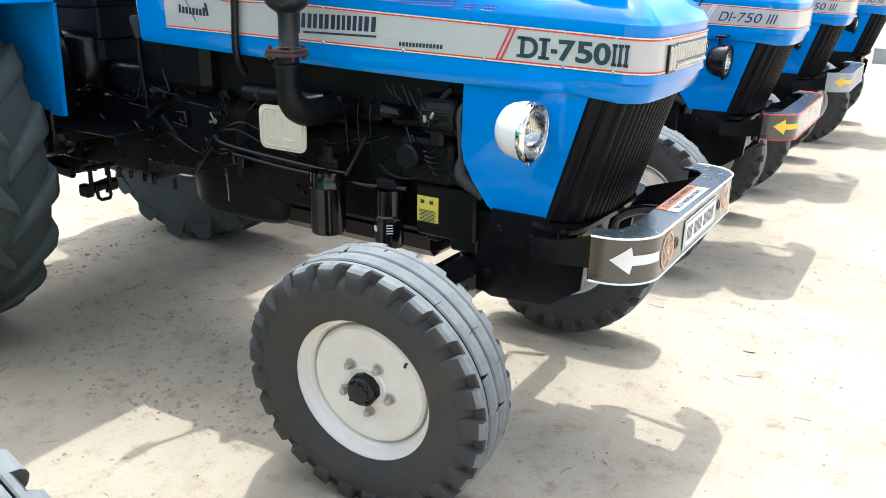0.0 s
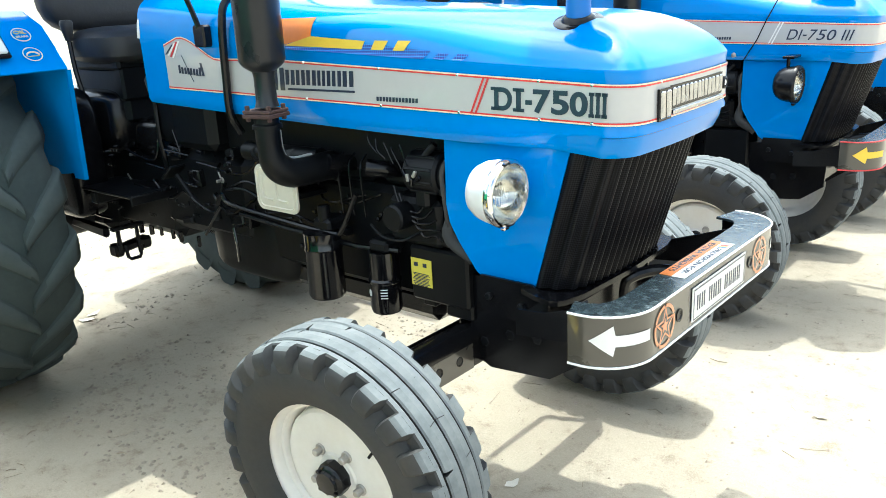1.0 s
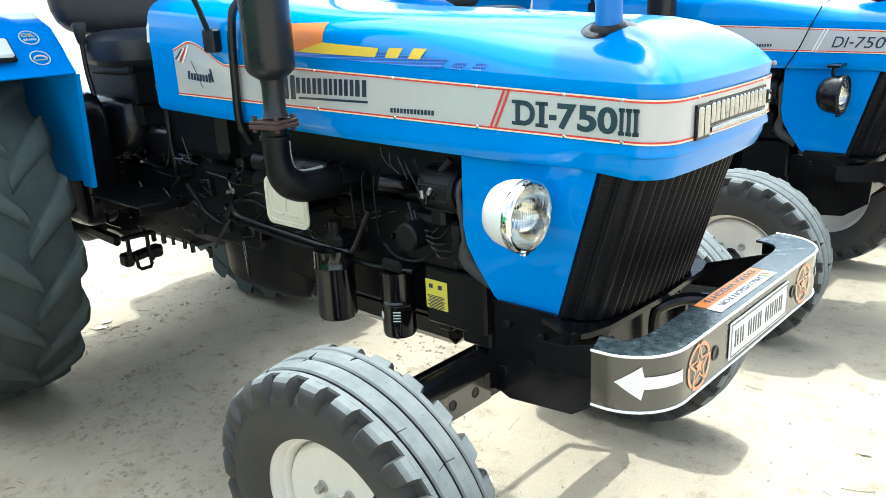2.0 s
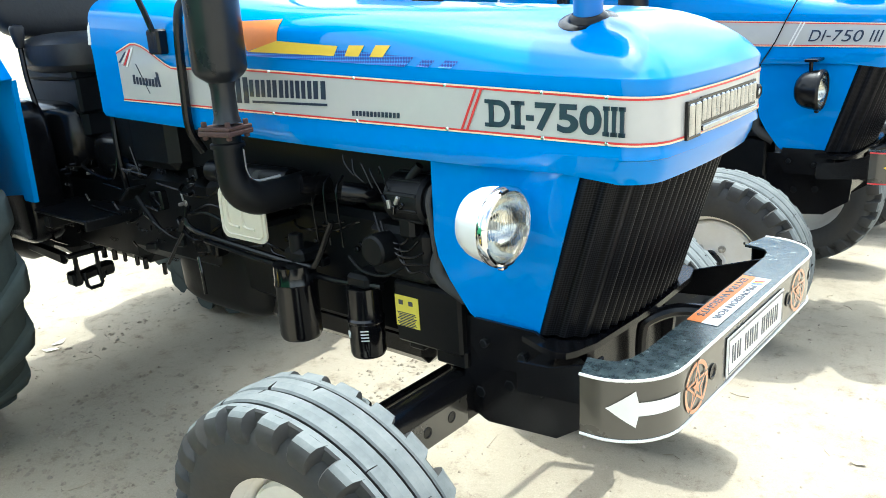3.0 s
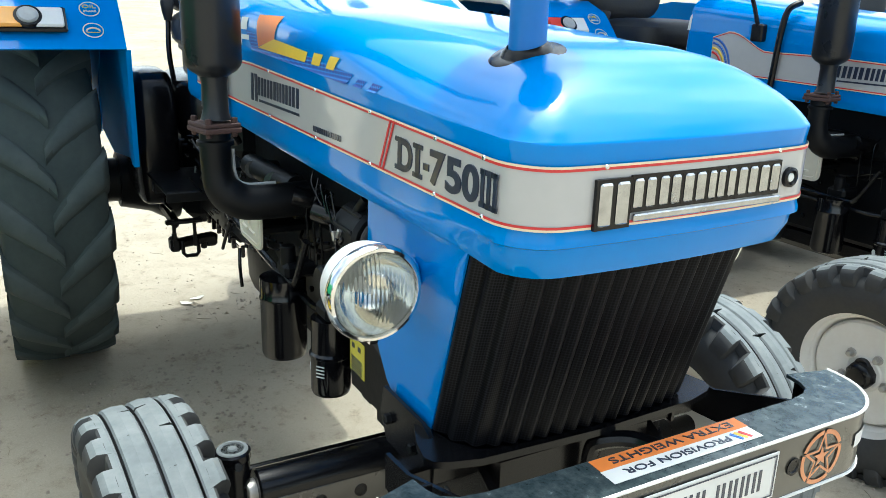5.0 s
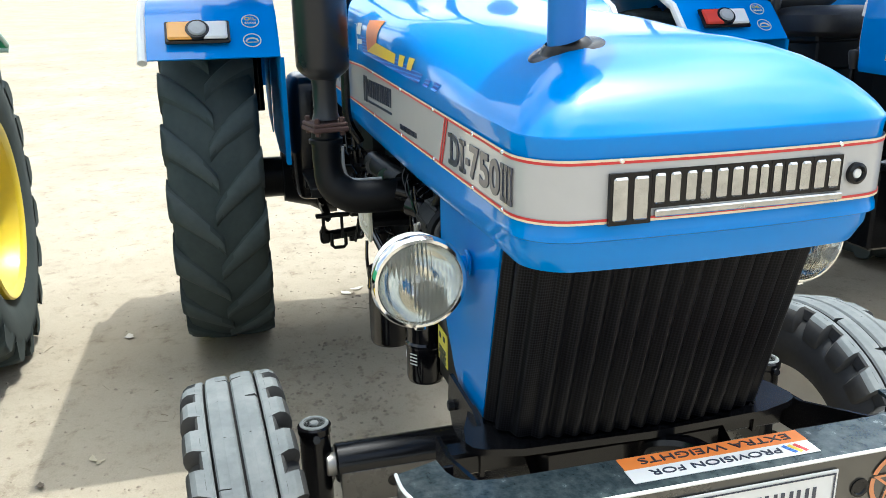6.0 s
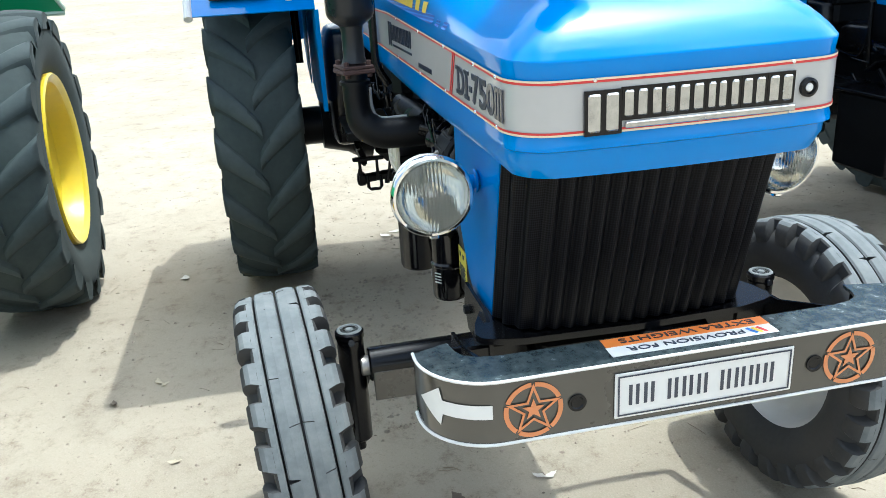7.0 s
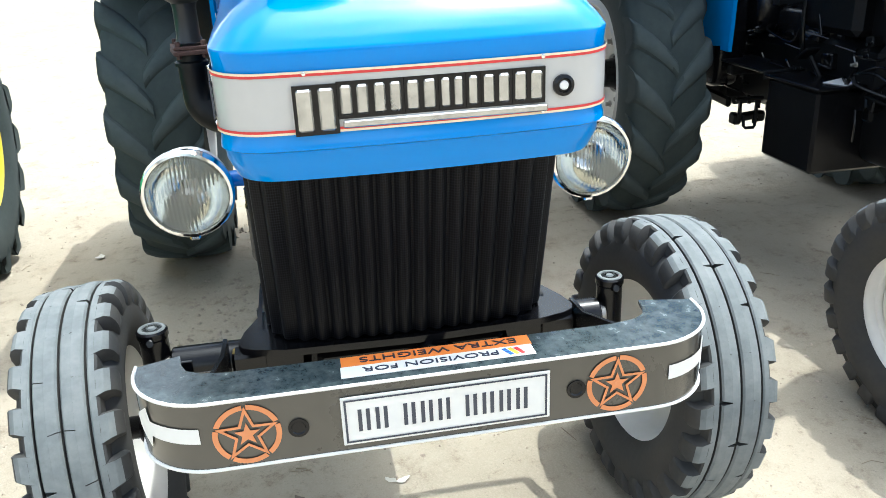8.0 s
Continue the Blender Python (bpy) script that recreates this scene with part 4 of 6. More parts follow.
    part("print_mark", Geo().cyl(0.011, 0.0015, pose(-0.275, -0.245, 0.658) @ pose(0, 0, 0, 0, 0, -118) @ Matrix.Translation((0.0485, 0, 0)) @ pose(0, 0, 0, 0, 90, 0), 14), WHITE, filt)
    part("filter_head", Geo().box(0.08, 0.09, 0.04, pose(-0.275, -0.225, 0.804), 0.01), BLACK_OLD, T)
    # box beside the radiator with a yellow label
    boxg = Geo().box(0.22, 0.14, 0.17, pose(-0.065, -0.165, 0.735), 0.008).box(0.10, 0.13, 0.05, pose(0.0, -0.16, 0.64), 0.006).box(0.05, 0.12, 0.03, pose(-0.12, -0.16, 0.645), 0.004)
    part("tool_box", boxg, BLACK_OLD, T, "black metal box with a yellow instruction label")
    lab = part("label", Geo().box(0.080, 0.002, 0.085, pose(-0.128, -0.2365, 0.740)), LABEL, T, "yellow instruction label with small print")
    for k in range(9):
        part("print_bar", Geo().box(0.062 - 0.012 * (k % 3 == 2), 0.0012, 0.0022, pose(-0.131 + 0.003 * (k % 2), -0.2380, 0.736 - 0.0045 * k)), NAVY, lab)
    for k in range(2):
        part("print_mark", Geo().box(0.014, 0.0012, 0.012, pose(-0.148 + 0.034 * k, -0.2380, 0.764)), NAVY, lab)
    # gearbox, rear axle and driver's platform
    part("clutch_housing", Geo().box(0.62, 0.40, 0.36, pose(-1.27, 0, 0.84), 0.05), BLACK_OLD, T)
    part("gearbox", Geo().box(0.62, 0.32, 0.35, pose(-1.85, 0, 0.775), 0.04), BLACK_OLD, T, "black gearbox casing")
    part("axle_casing", Geo().box(0.48, 0.44, 0.44, pose(-2.26, 0, 0.785), 0.05), BLACK_OLD, T)
    for y0 in (0.58, -0.22):
        part("rear_axle", Geo().cyl(0.095, 0.36, pose(-2.30, y0, 0.734, 90), 28, 0.01), BLACK_OLD, T)
    for s in (-1, 1):
        part("platform", Geo().box(0.44, 0.20, 0.012, pose(-1.67, s * 0.305, 0.845), 0.004).box(0.012, 0.20, 0.035, pose(-1.448, s * 0.305, 0.832), 0.003), BLACK_OLD, T, "black steel foot platform")
        part("platform_stay", Geo().box(0.05, 0.30, 0.05, pose(-1.75, s * 0.25, 0.812), 0.006), BLACK_OLD, T)
    part("lift_housing", cushion(0.32, 0.26, 0.14, pose(-2.12, 0, 1.08), 5), BLACK, T, "black hydraulic lift housing under the seat")
    for s in (-1, 1):
        part("brake_housing", cushion(0.20, 0.085, 0.27, pose(-2.02, s * 0.350, 0.97), 5), BLACK, T, "black brake housing beside the seat")
        part("axle_trumpet", Geo().lathe([(0.0001, 0.0), (0.19, 0.0), (0.19, 0.05), (0.15, 0.12), (0.12, 0.24), (0.0001, 0.24)], 28, pose(-2.30, s * 0.22, 0.734, -90 * s)), BLACK_OLD, T)
    part("seat_carrier", Geo().box(0.40, 0.38, 0.06, pose(-1.97, 0, 1.325), 0.012).box(0.05, 0.36, 0.16, pose(-1.80, 0, 1.25), 0.01), BLACK_OLD, T)
    part("fuel_tank_end", cushion(0.12, 0.22, 0.16, pose(-1.42, 0, 1.16), 5), BLACK_OLD, T)
    # linkage at the right of the gearbox, hitch hook
    for k, p in enumerate(([(-1.04, -0.285, 0.84), (-1.10, -0.285, 0.78), (-1.16, -0.285, 0.715)], [(-1.00, -0.27, 0.76), (-0.985, -0.275, 0.70), (-0.99, -0.27, 0.635)], [(-1.97, -0.33, 0.735), (-1.88, -0.335, 0.71), (-1.77, -0.33, 0.705)])):
        part("control_rod", wavy(p, 0.0055, 8), ENAMEL, T)
    hook = Geo().box(0.05, 0.20, 0.034, pose(-1.80, -0.250, 0.566, 0, 0, 18), 0.008).box(0.06, 0.04, 0.054, pose(-1.775, -0.330, 0.566), 0.008).box(0.06, 0.05, 0.05, pose(-1.82, -0.18, 0.558), 0.01).cyl(0.012, 0.03, pose(-1.80, -0.21, 0.528), 8, 0.002)
    hook.tube([(-1.745, -0.305, 0.585), (-1.735, -0.305, 0.535), (-1.73, -0.295, 0.525), (-1.73, -0.255, 0.525), (-1.735, -0.245, 0.535), (-1.745, -0.245, 0.585)], 0.008, 8)
    hook.box(0.013, 0.013, 0.11, pose(-1.725, -0.338, 0.625)).box(0.012, 0.012, 0.11, pose(-1.71, -0.262, 0.625)).box(0.03, 0.14, 0.016, pose(-1.715, -0.30, 0.672), 0.004).cyl(0.010, 0.03, pose(-1.725, -0.338, 0.595), 8, 0.002)
    part("stabiliser_hook", hook, BLACK_OLD, T, "black stabiliser bracket with a hook")
    for y0 in (-0.30, 0.30):
        part("lower_arm", Geo().box(0.62, 0.03, 0.05, pose(-2.20, y0, 0.635, 0, 3, 0), 0.01), BLACK_OLD, T)
    part("belly_pan", cushion(0.27, 0.19, 0.15, pose(-1.06, 0, 0.665), 4.5), BLACK_OLD, T, "black cast clutch housing below the engine")
    for k in range(7):
        part("casing_bolt", Geo().cyl(0.007 + 0.004 * rng.random(), 0.045, pose(-2.02 + 0.09 * k + 0.05 * rng.random(), -0.146, 0.572 + 0.02 * rng.random()), 6, 0.002), BLACK, T)
    # fenders
    for s in (-1, 1):
        top = [(-1.615, 1.335), (-1.690, 1.415), (-1.765, 1.49), (-1.90, 1.545), (-2.28, 1.56), (-2.70, 1.50), (-2.95, 1.33), (-3.05, 1.10)]
        g = Geo()
        g.grid([[(x, s * y, z) for x, z in top] for y in (0.47, 0.60, 0.75, 0.90, 0.965)])
        fender = part("fender", g, BLUE, T, "blue rear fender with lamp and round stickers", thick=0.006)
        inner = [(-1.650, 0.912), (-1.640, 1.10), (-1.630, 1.33), (-1.690, 1.415), (-1.765, 1.49), (-1.90, 1.545), (-2.28, 1.56), (-2.70, 1.50), (-2.95, 1.33), (-3.05, 1.10), (-2.9, 0.95), (-2.62, 0.90), (-2.56, 1.14), (-2.40, 1.30), (-2.10, 1.38), (-1.90, 1.38), (-1.80, 1.30), (-1.755, 1.10), (-1.715, 0.912)]
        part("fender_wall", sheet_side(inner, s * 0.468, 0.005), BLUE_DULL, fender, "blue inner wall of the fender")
        well = [(-1.72, 0.93), (-1.75, 1.10), (-1.78, 1.30), (-1.90, 1.40), (-2.28, 1.42), (-2.50, 1.36), (-2.60, 1.14), (-2.64, 0.91), (-2.28, 0.86)]
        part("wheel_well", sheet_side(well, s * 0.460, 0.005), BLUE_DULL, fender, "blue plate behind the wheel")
        edge = [(-1.648, 0.912), (-1.638, 1.10), (-1.628, 1.33)]
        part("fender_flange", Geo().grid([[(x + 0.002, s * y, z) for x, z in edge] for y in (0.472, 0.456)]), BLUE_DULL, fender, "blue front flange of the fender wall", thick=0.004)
        part("fender_edge", Geo().tube([(x, s * 0.968, z - 0.01) for x, z in top], 0.018, 10), WHITE, fender, "grey-white rubber edging")
        # round work lamp on top of the fender
        spot = part("work_lamp", Geo().lathe([(0.0001, -0.06), (0.05, -0.05), (0.078, -0.02), (0.084, 0.0), (0.080, 0.012), (0.0001, 0.020)], 32, pose(-2.02, s * 0.56, 1.690, 0, 80, 20 * s)), BLACK, fender, "round black work lamp on the fender")
        part("lamp_rim", Geo().lathe([(0.082, -0.004), (0.088, 0.0), (0.086, 0.014), (0.078, 0.016)], 32, pose(-2.02, s * 0.56, 1.690, 0, 80, 20 * s)), BLUE_DARK, spot)
        part("lamp_foot", Geo().cyl(0.014, 0.09, pose(-2.03, s * 0.56, 1.545), 12, 0.002), BLACK, spot)
        # lamp cluster on the face
        face = pose(-1.672, s * 0.765, 1.428, 0, -42, 0)
        lamp = part("side_lamp", Geo().box(0.016, 0.235, 0.105, face, 0.006), BLACK, fender, "fender lamp with amber and clear lenses")
        part("amber_lens", Geo().box(0.016, 0.092, 0.082, face @ Matrix.Translation((0.012, s * 0.062, 0)), 0.006), LENS_ORANGE, lamp)
        part("clear_lens", Geo().box(0.016, 0.092, 0.082, face @ Matrix.Translation((0.012, -s * 0.062, 0)), 0.006), LENS_WHITE, lamp)
        part("button_ring", Geo().lathe([(0.0001, 0.012), (0.042, 0.012), (0.045, 0.008), (0.046, 0.0)], 28, face @ Matrix.Translation((0.010, 0, 0)) @ pose(0, 0, 0, 0, 90, 0)), BLACK, lamp)
        part("lamp_button", Geo().lathe([(0.0001, 0.020), (0.028, 0.020), (0.033, 0.015), (0.034, 0.0)], 24, face @ Matrix.Translation((0.010, 0, 0)) @ pose(0, 0, 0, 0, 90, 0)), GREY_STEEL, lamp)
        for k in range(2):
            m = pose(-1.728 + 0.064 * (1 - k), s * 0.568, 1.4555 - 0.0685 * (1 - k), 0, -46, 0) @ Matrix.Translation((0.004, 0, 0))
            st = part("round_sticker", Geo().lathe([(0.034, 0.0), (0.034, 0.0015), (0.0305, 0.0015), (0.0305, 0.0)], 28, m @ Matrix.Translation((0.006, 0, 0)) @ pose(0, 0, 0, 0, 90, 0)), CREAM, fender, "round blue sticker with a pale ring")
            if k:
                write("print_word", "OIL", 0.016, YELLOW, st, m @ Matrix.Translation((0.007, -0.022 , 0.004)) @ pose(0, 0, 0, 90, 0, 90), 0.044)
                write("print_word", "BRAKE", 0.009, CREAM, st, m @ Matrix.Translation((0.007, -0.021, -0.014)) @ pose(0, 0, 0, 90, 0, 90), 0.042)
            else:
                part("print_mark", Geo().tube([(0.007, 0.022 * math.cos(a), 0.016 * math.sin(a) - 0.006) for a in [math.pi * q / 10 for q in range(11)]], 0.003, 6, m), CREAM, st)
                part("print_bar", Geo().box(0.001, 0.04, 0.003, m @ Matrix.Translation((0.007, 0, -0.010))), YELLOW, st)
    # seat, levers, steering
    part("seat", cushion(0.23, 0.245, 0.080, pose(-1.93, 0, 1.390)), SEAT, T, "black vinyl seat cushion")
    part("backrest", cushion(0.08, 0.27, 0.22, pose(-2.22, 0, 1.66, 0, -10, 0)), SEAT, T, "black vinyl backrest")
    part("seat_base", Geo().box(0.42, 0.34, 0.24, pose(-2.0, 0, 1.19), 0.02), BLACK_OLD, T)
    part("console", Geo().box(0.26, 0.50, 0.44, pose(-1.22, 0, 1.24), 0.03), BLACK_OLD, T, "black dashboard console behind the bonnet")
    part("steering_column", Geo().tube([(-1.24, 0, 1.42), (-1.48, 0, 1.70)], 0.03, 14), BLACK, T)
    sw = Geo().lathe([(0.185 + 0.014 * math.cos(a), 0.014 * math.sin(a)) for a in [math.tau * k / 8 for k in range(9)]], 40)
    for k in range(3):
        sw.tube([(0, 0, -0.02), (0.185 * math.cos(math.tau * k / 3), 0.185 * math.sin(math.tau * k / 3), 0)], 0.009, 8)
    part("steering_wheel", sw, BLACK, T, "black steering wheel", pose(-1.50, 0, 1.72, 0, -40, 0))
    for x, y, z0, dx, h in ((-1.97, -0.25, 1.17, -0.05, 0.25), (-1.46, -0.22, 0.90, -0.02, 0.30), (-1.66, 0.30, 0.80, -0.05, 0.55)):
        lev = part("lever", Geo().tube(smooth_line([(x, y, z0), (x + dx * 0.4, y - 0.01, z0 + h * 0.5), (x + dx, y, z0 + h)], 5), 0.010, 8), BLACK, T, "black control lever with a knob")
        part("knob", Geo().lathe([(0.0001, 0.085), (0.022, 0.082), (0.027, 0.070), (0.022, 0.035), (0.014, 0.0), (0.0001, 0.0)], 16, pose(x + dx, y, z0 + h)), SEAT, lev)
    for s in (-1, 1):
        part("pedal", Geo().box(0.09, 0.07, 0.012, pose(-1.36, s * 0.26, 0.93, 0, -35, 0), 0.003).tube([(-1.34, s * 0.26, 0.92), (-1.25, s * 0.24, 0.80)], 0.010, 8), BLACK_OLD, T)
    # exhaust on the right side
    elbow = smooth_line([(-0.515, -0.44, 1.215), (-0.516, -0.44, 1.125), (-0.513, -0.428, 1.068), (-0.505, -0.382, 1.034), (-0.498, -0.31, 1.030), (-0.492, -0.22, 1.032)], 6)
    part("exhaust_elbow", Geo().tube(elbow, [0.037] * 7 + [0.037 + 0.0011 * min(k, 7) for k in range(len(elbow) - 7)], 24).lathe([(0.044, 0), (0.044, 0.010), (0.038, 0.014)], 24, pose(-0.515, -0.44, 1.178)), BLACK_OLD, T, "black cast exhaust elbow")
    # highlight on the elbow's inner edge, put in as a thin grey tube
    part("elbow_rib", Geo().tube(smooth_line([(-0.512, -0.399, 1.165), (-0.510, -0.397, 1.105), (-0.505, -0.376, 1.078), (-0.498, -0.300, 1.077)], 5), 0.0045, 8), GREY_STEEL, T, "light grey line imitating a highlight inside the elbow")
    fl = part("exhaust_flange", Geo().box(0.104, 0.094, 0.013, pose(-0.515, -0.44, 1.2165, 0, 0, 12), 0.003).box(0.100, 0.090, 0.009, pose(-0.515, -0.44, 1.2285, 0, 0, 12), 0.002), RUST, T, "rusty square exhaust flange")
    for a, b in ((-1, -1), (-1, 1), (1, -1), (1, 1)):
        part("flange_bolt", Geo().cyl(0.0075, 0.046, pose(-0.515, -0.44, 1.200, 0, 0, 12) @ Matrix.Translation((0.039 * a, 0.033 * b, 0)), 6, 0.002), RUST, fl)
    muf = Geo().lathe([(0.0001, 1.24), (0.036, 1.24), (0.031, 1.255), (0.030, 1.325), (0.033, 1.340), (0.054, 1.354), (0.063, 1.364), (0.067, 1.374), (0.067, 1.86), (0.066, 1.88), (0.03, 1.90), (0.027, 2.15), (0.0001, 2.15)], 36, Matrix.Translation((-0.508, -0.437, 0)))
    part("muffler", muf, GLOSS, T, "upright glossy black muffler")
    part("breather_pipe", wavy([(-0.838, -0.300, 1.12), (-0.838, -0.334, 1.19), (-0.832, -0.338, 1.30), (-0.820, -0.338, 1.45), (-0.810, -0.325, 1.53), (-0.79, -0.28, 1.56)], 0.013, 10), BLACK, T, "bent black breather pipe against the bonnet")
    # mirror on a rod
    mir = part("mirror_bracket", Geo().box(0.060, 0.035, 0.070, pose(-0.935, -0.334, 1.435), 0.006), BLACK, T, "black bracket holding a mirror rod")
    part("mirror_rod", Geo().tube(smooth_line([(-0.93, -0.34, 1.44), (-0.965, -0.37, 1.58), (-1.02, -0.44, 1.72)], 5), 0.009, 8), BLACK, mir)
    part("mirror_head", Geo().lathe([(0.0001, -0.012), (0.05, -0.012), (0.062, -0.004), (0.064, 0.006), (0.0001, 0.006)], 28, pose(-1.03, -0.46, 1.76, 0, -80, 0)), BLACK, mir)
    # air intake through the bonnet
    st = part("air_intake", Geo().cyl(0.030, 0.23, pose(0.355, -0.150, 1.40), 28, 0.002), PIPE_BLUE, T, "dark blue upright air intake pipe")
    part("intake_collar", Geo().lathe([(0.062, -0.016), (0.062, -0.003), (0.058, 0.000), (0.043, 0.002), (0.038, 0.009), (0.031, 0.014)], 32, pose(0.355, -0.150, 1.448, 16, 6, 0)), BLACK, st, "black rubber collar")
    part("pre_cleaner", Geo().lathe([(0.036, 0), (0.06, 0.02), (0.115, 0.05), (0.115, 0.16), (0.10, 0.19), (0.0001, 0.20)], 32, pose(0.355, -0.150, 1.60)), BLACK, st)
    # sun canopy on rear posts
    can = part("canopy", Geo().box(1.58, 1.54, 0.03, pose(-2.15, 0, 2.42), 0.012), BLUE, T, "blue flat canopy over the driver")
    for s in (-1, 1):
        part("canopy_post", Geo().tube(smooth_line([(-2.72, s * 0.52, 1.0), (-2.74, s * 0.52, 1.7), (-2.60, s * 0.50, 2.35), (-2.40, s * 0.48, 2.41)], 5), 0.022, 12), BLACK, can)
    # wheels
    for s, m in ((-1, RIGHT), (1, LEFT)):
        front_wheel(T, pose(-0.010 - s * 0.010, s * 0.698 + 0.009 * (1 + s), 0.382 + 0.008 * s, s * -4.2, 0, 3.5) @ m @ pose(0, 0, 0, 0, 0, 20))
        rear_wheel(T, pose(-2.30, s * 0.753, 0.734) @ m, None, 180 if s > 0 else 0)


tractor_a = thing("tractor", "blue farm tractor with black bumper, chrome headlamps and a number plate", "tractor", "row of blue tractors")
build_body(tractor_a)
STEP = 2.25
others = []
for i, (dx, y) in enumerate(((-0.03, STEP), (-0.02, 4.31), (0.10, 6.54))):
    o = copy_thing(tractor_a, pose(dx, y, 0))
    others.append(o)
for o in others[0].children:
    if o.name.split(".")[0] == "front_wheel":
        o.location.y *= 0.94
    if o.name.split(".")[0] == "fender":
        for lens in [k for lamp in o.children for k in lamp.children if k.name.split(".")[0] == "amber_lens"]:
            lens.data = lens.data.copy()
            lens.data.materials[0] = LENS_RED
for o in others:
    for c in [c for c in o.children if c.name.split(".")[0] == "label"]:
        for k in list(c.children):
            bpy.data.objects.remove(k)
        bpy.data.objects.remove(c)
tagged(others[0], "blue farm tractor with black headlamps, parked in the row beside another")
tagged(others[1], "blue farm tractor with a battered bumper, farther along the row")
tagged(others[2], "blue farm tractor with flat steel bumper, last of parked row")


# ---- what sets the tractors apart ----
def bumper_path(out=0.0, n=12):
    """Plan of the bumper's face from its right end to its left end."""
    c, r = Vector((0.542, -0.366)), 0.126 + out
    half = [(0.522, c.y - r)] + [(c.x + r * math.sin(a), c.y - r * math.cos(a)) for a in [radians(90 * i / n) for i in range(n + 1)]]
    half += [(0.668 + out, y) for y in (-0.30, -0.20, -0.10)]
    full = half + [(0.668 + out, 0.0)] + [(x, -y) for x, y in half[::-1]]
    return [(x, y + 0.0125) for x, y in full]


def along(path):
    """Arc lengths of a path, 0 at its middle, and a function from arc length to point."""
    ls = [0.0]
    for p, q in zip(path, path[1:]):
        ls.append(ls[-1] + math.dist(p, q))
    mid = ls[-1] / 2

    def at(s):
        s = min(max(s + mid, 0), ls[-1])
        for i in range(len(ls) - 1):
            if s <= ls[i + 1]:
                t = (s - ls[i]) / max(1e-9, ls[i + 1] - ls[i])
                return (path[i][0] * (1 - t) + path[i + 1][0] * t, path[i][1] * (1 - t) + path[i + 1][1] * t)
        return path[-1]
    return at


def wrapped(s0, s1, z, half, n=14, out=0.0022):
    """A print on the bumper's face from arc length s0 to s1, half(u) high on either side of z."""
    at = along(bumper_path(out))
    rows = [[(*at(s0 + (s1 - s0) * i / n), z + k * half(i / n)) for i in range(n + 1)] for k in (-1, 1)]
    return Geo().grid(rows)


ZB0, ZB1 = 0.716, 0.838


def star_poly(r, r2, rot=0.0):
    return [((r if i % 2 == 0 else r2) * math.sin(math.pi * i / 5 + rot), (r if i % 2 == 0 else r2) * math.cos(math.pi * i / 5 + rot)) for i in range(10)]


def ring_of(polys, m, h=0.0008):
    """A flat frame between an outer and an inner outline with as many points."""
    a, b = polys
    n = len(a)
    g = Geo()
    g.grid([[(*a[i % n], h) for i in range(n + 1)], [(*b[i % n], h) for i in range(n + 1)]])
    g.v = [tuple(m @ Vector(p)) for p in g.v]
    return g


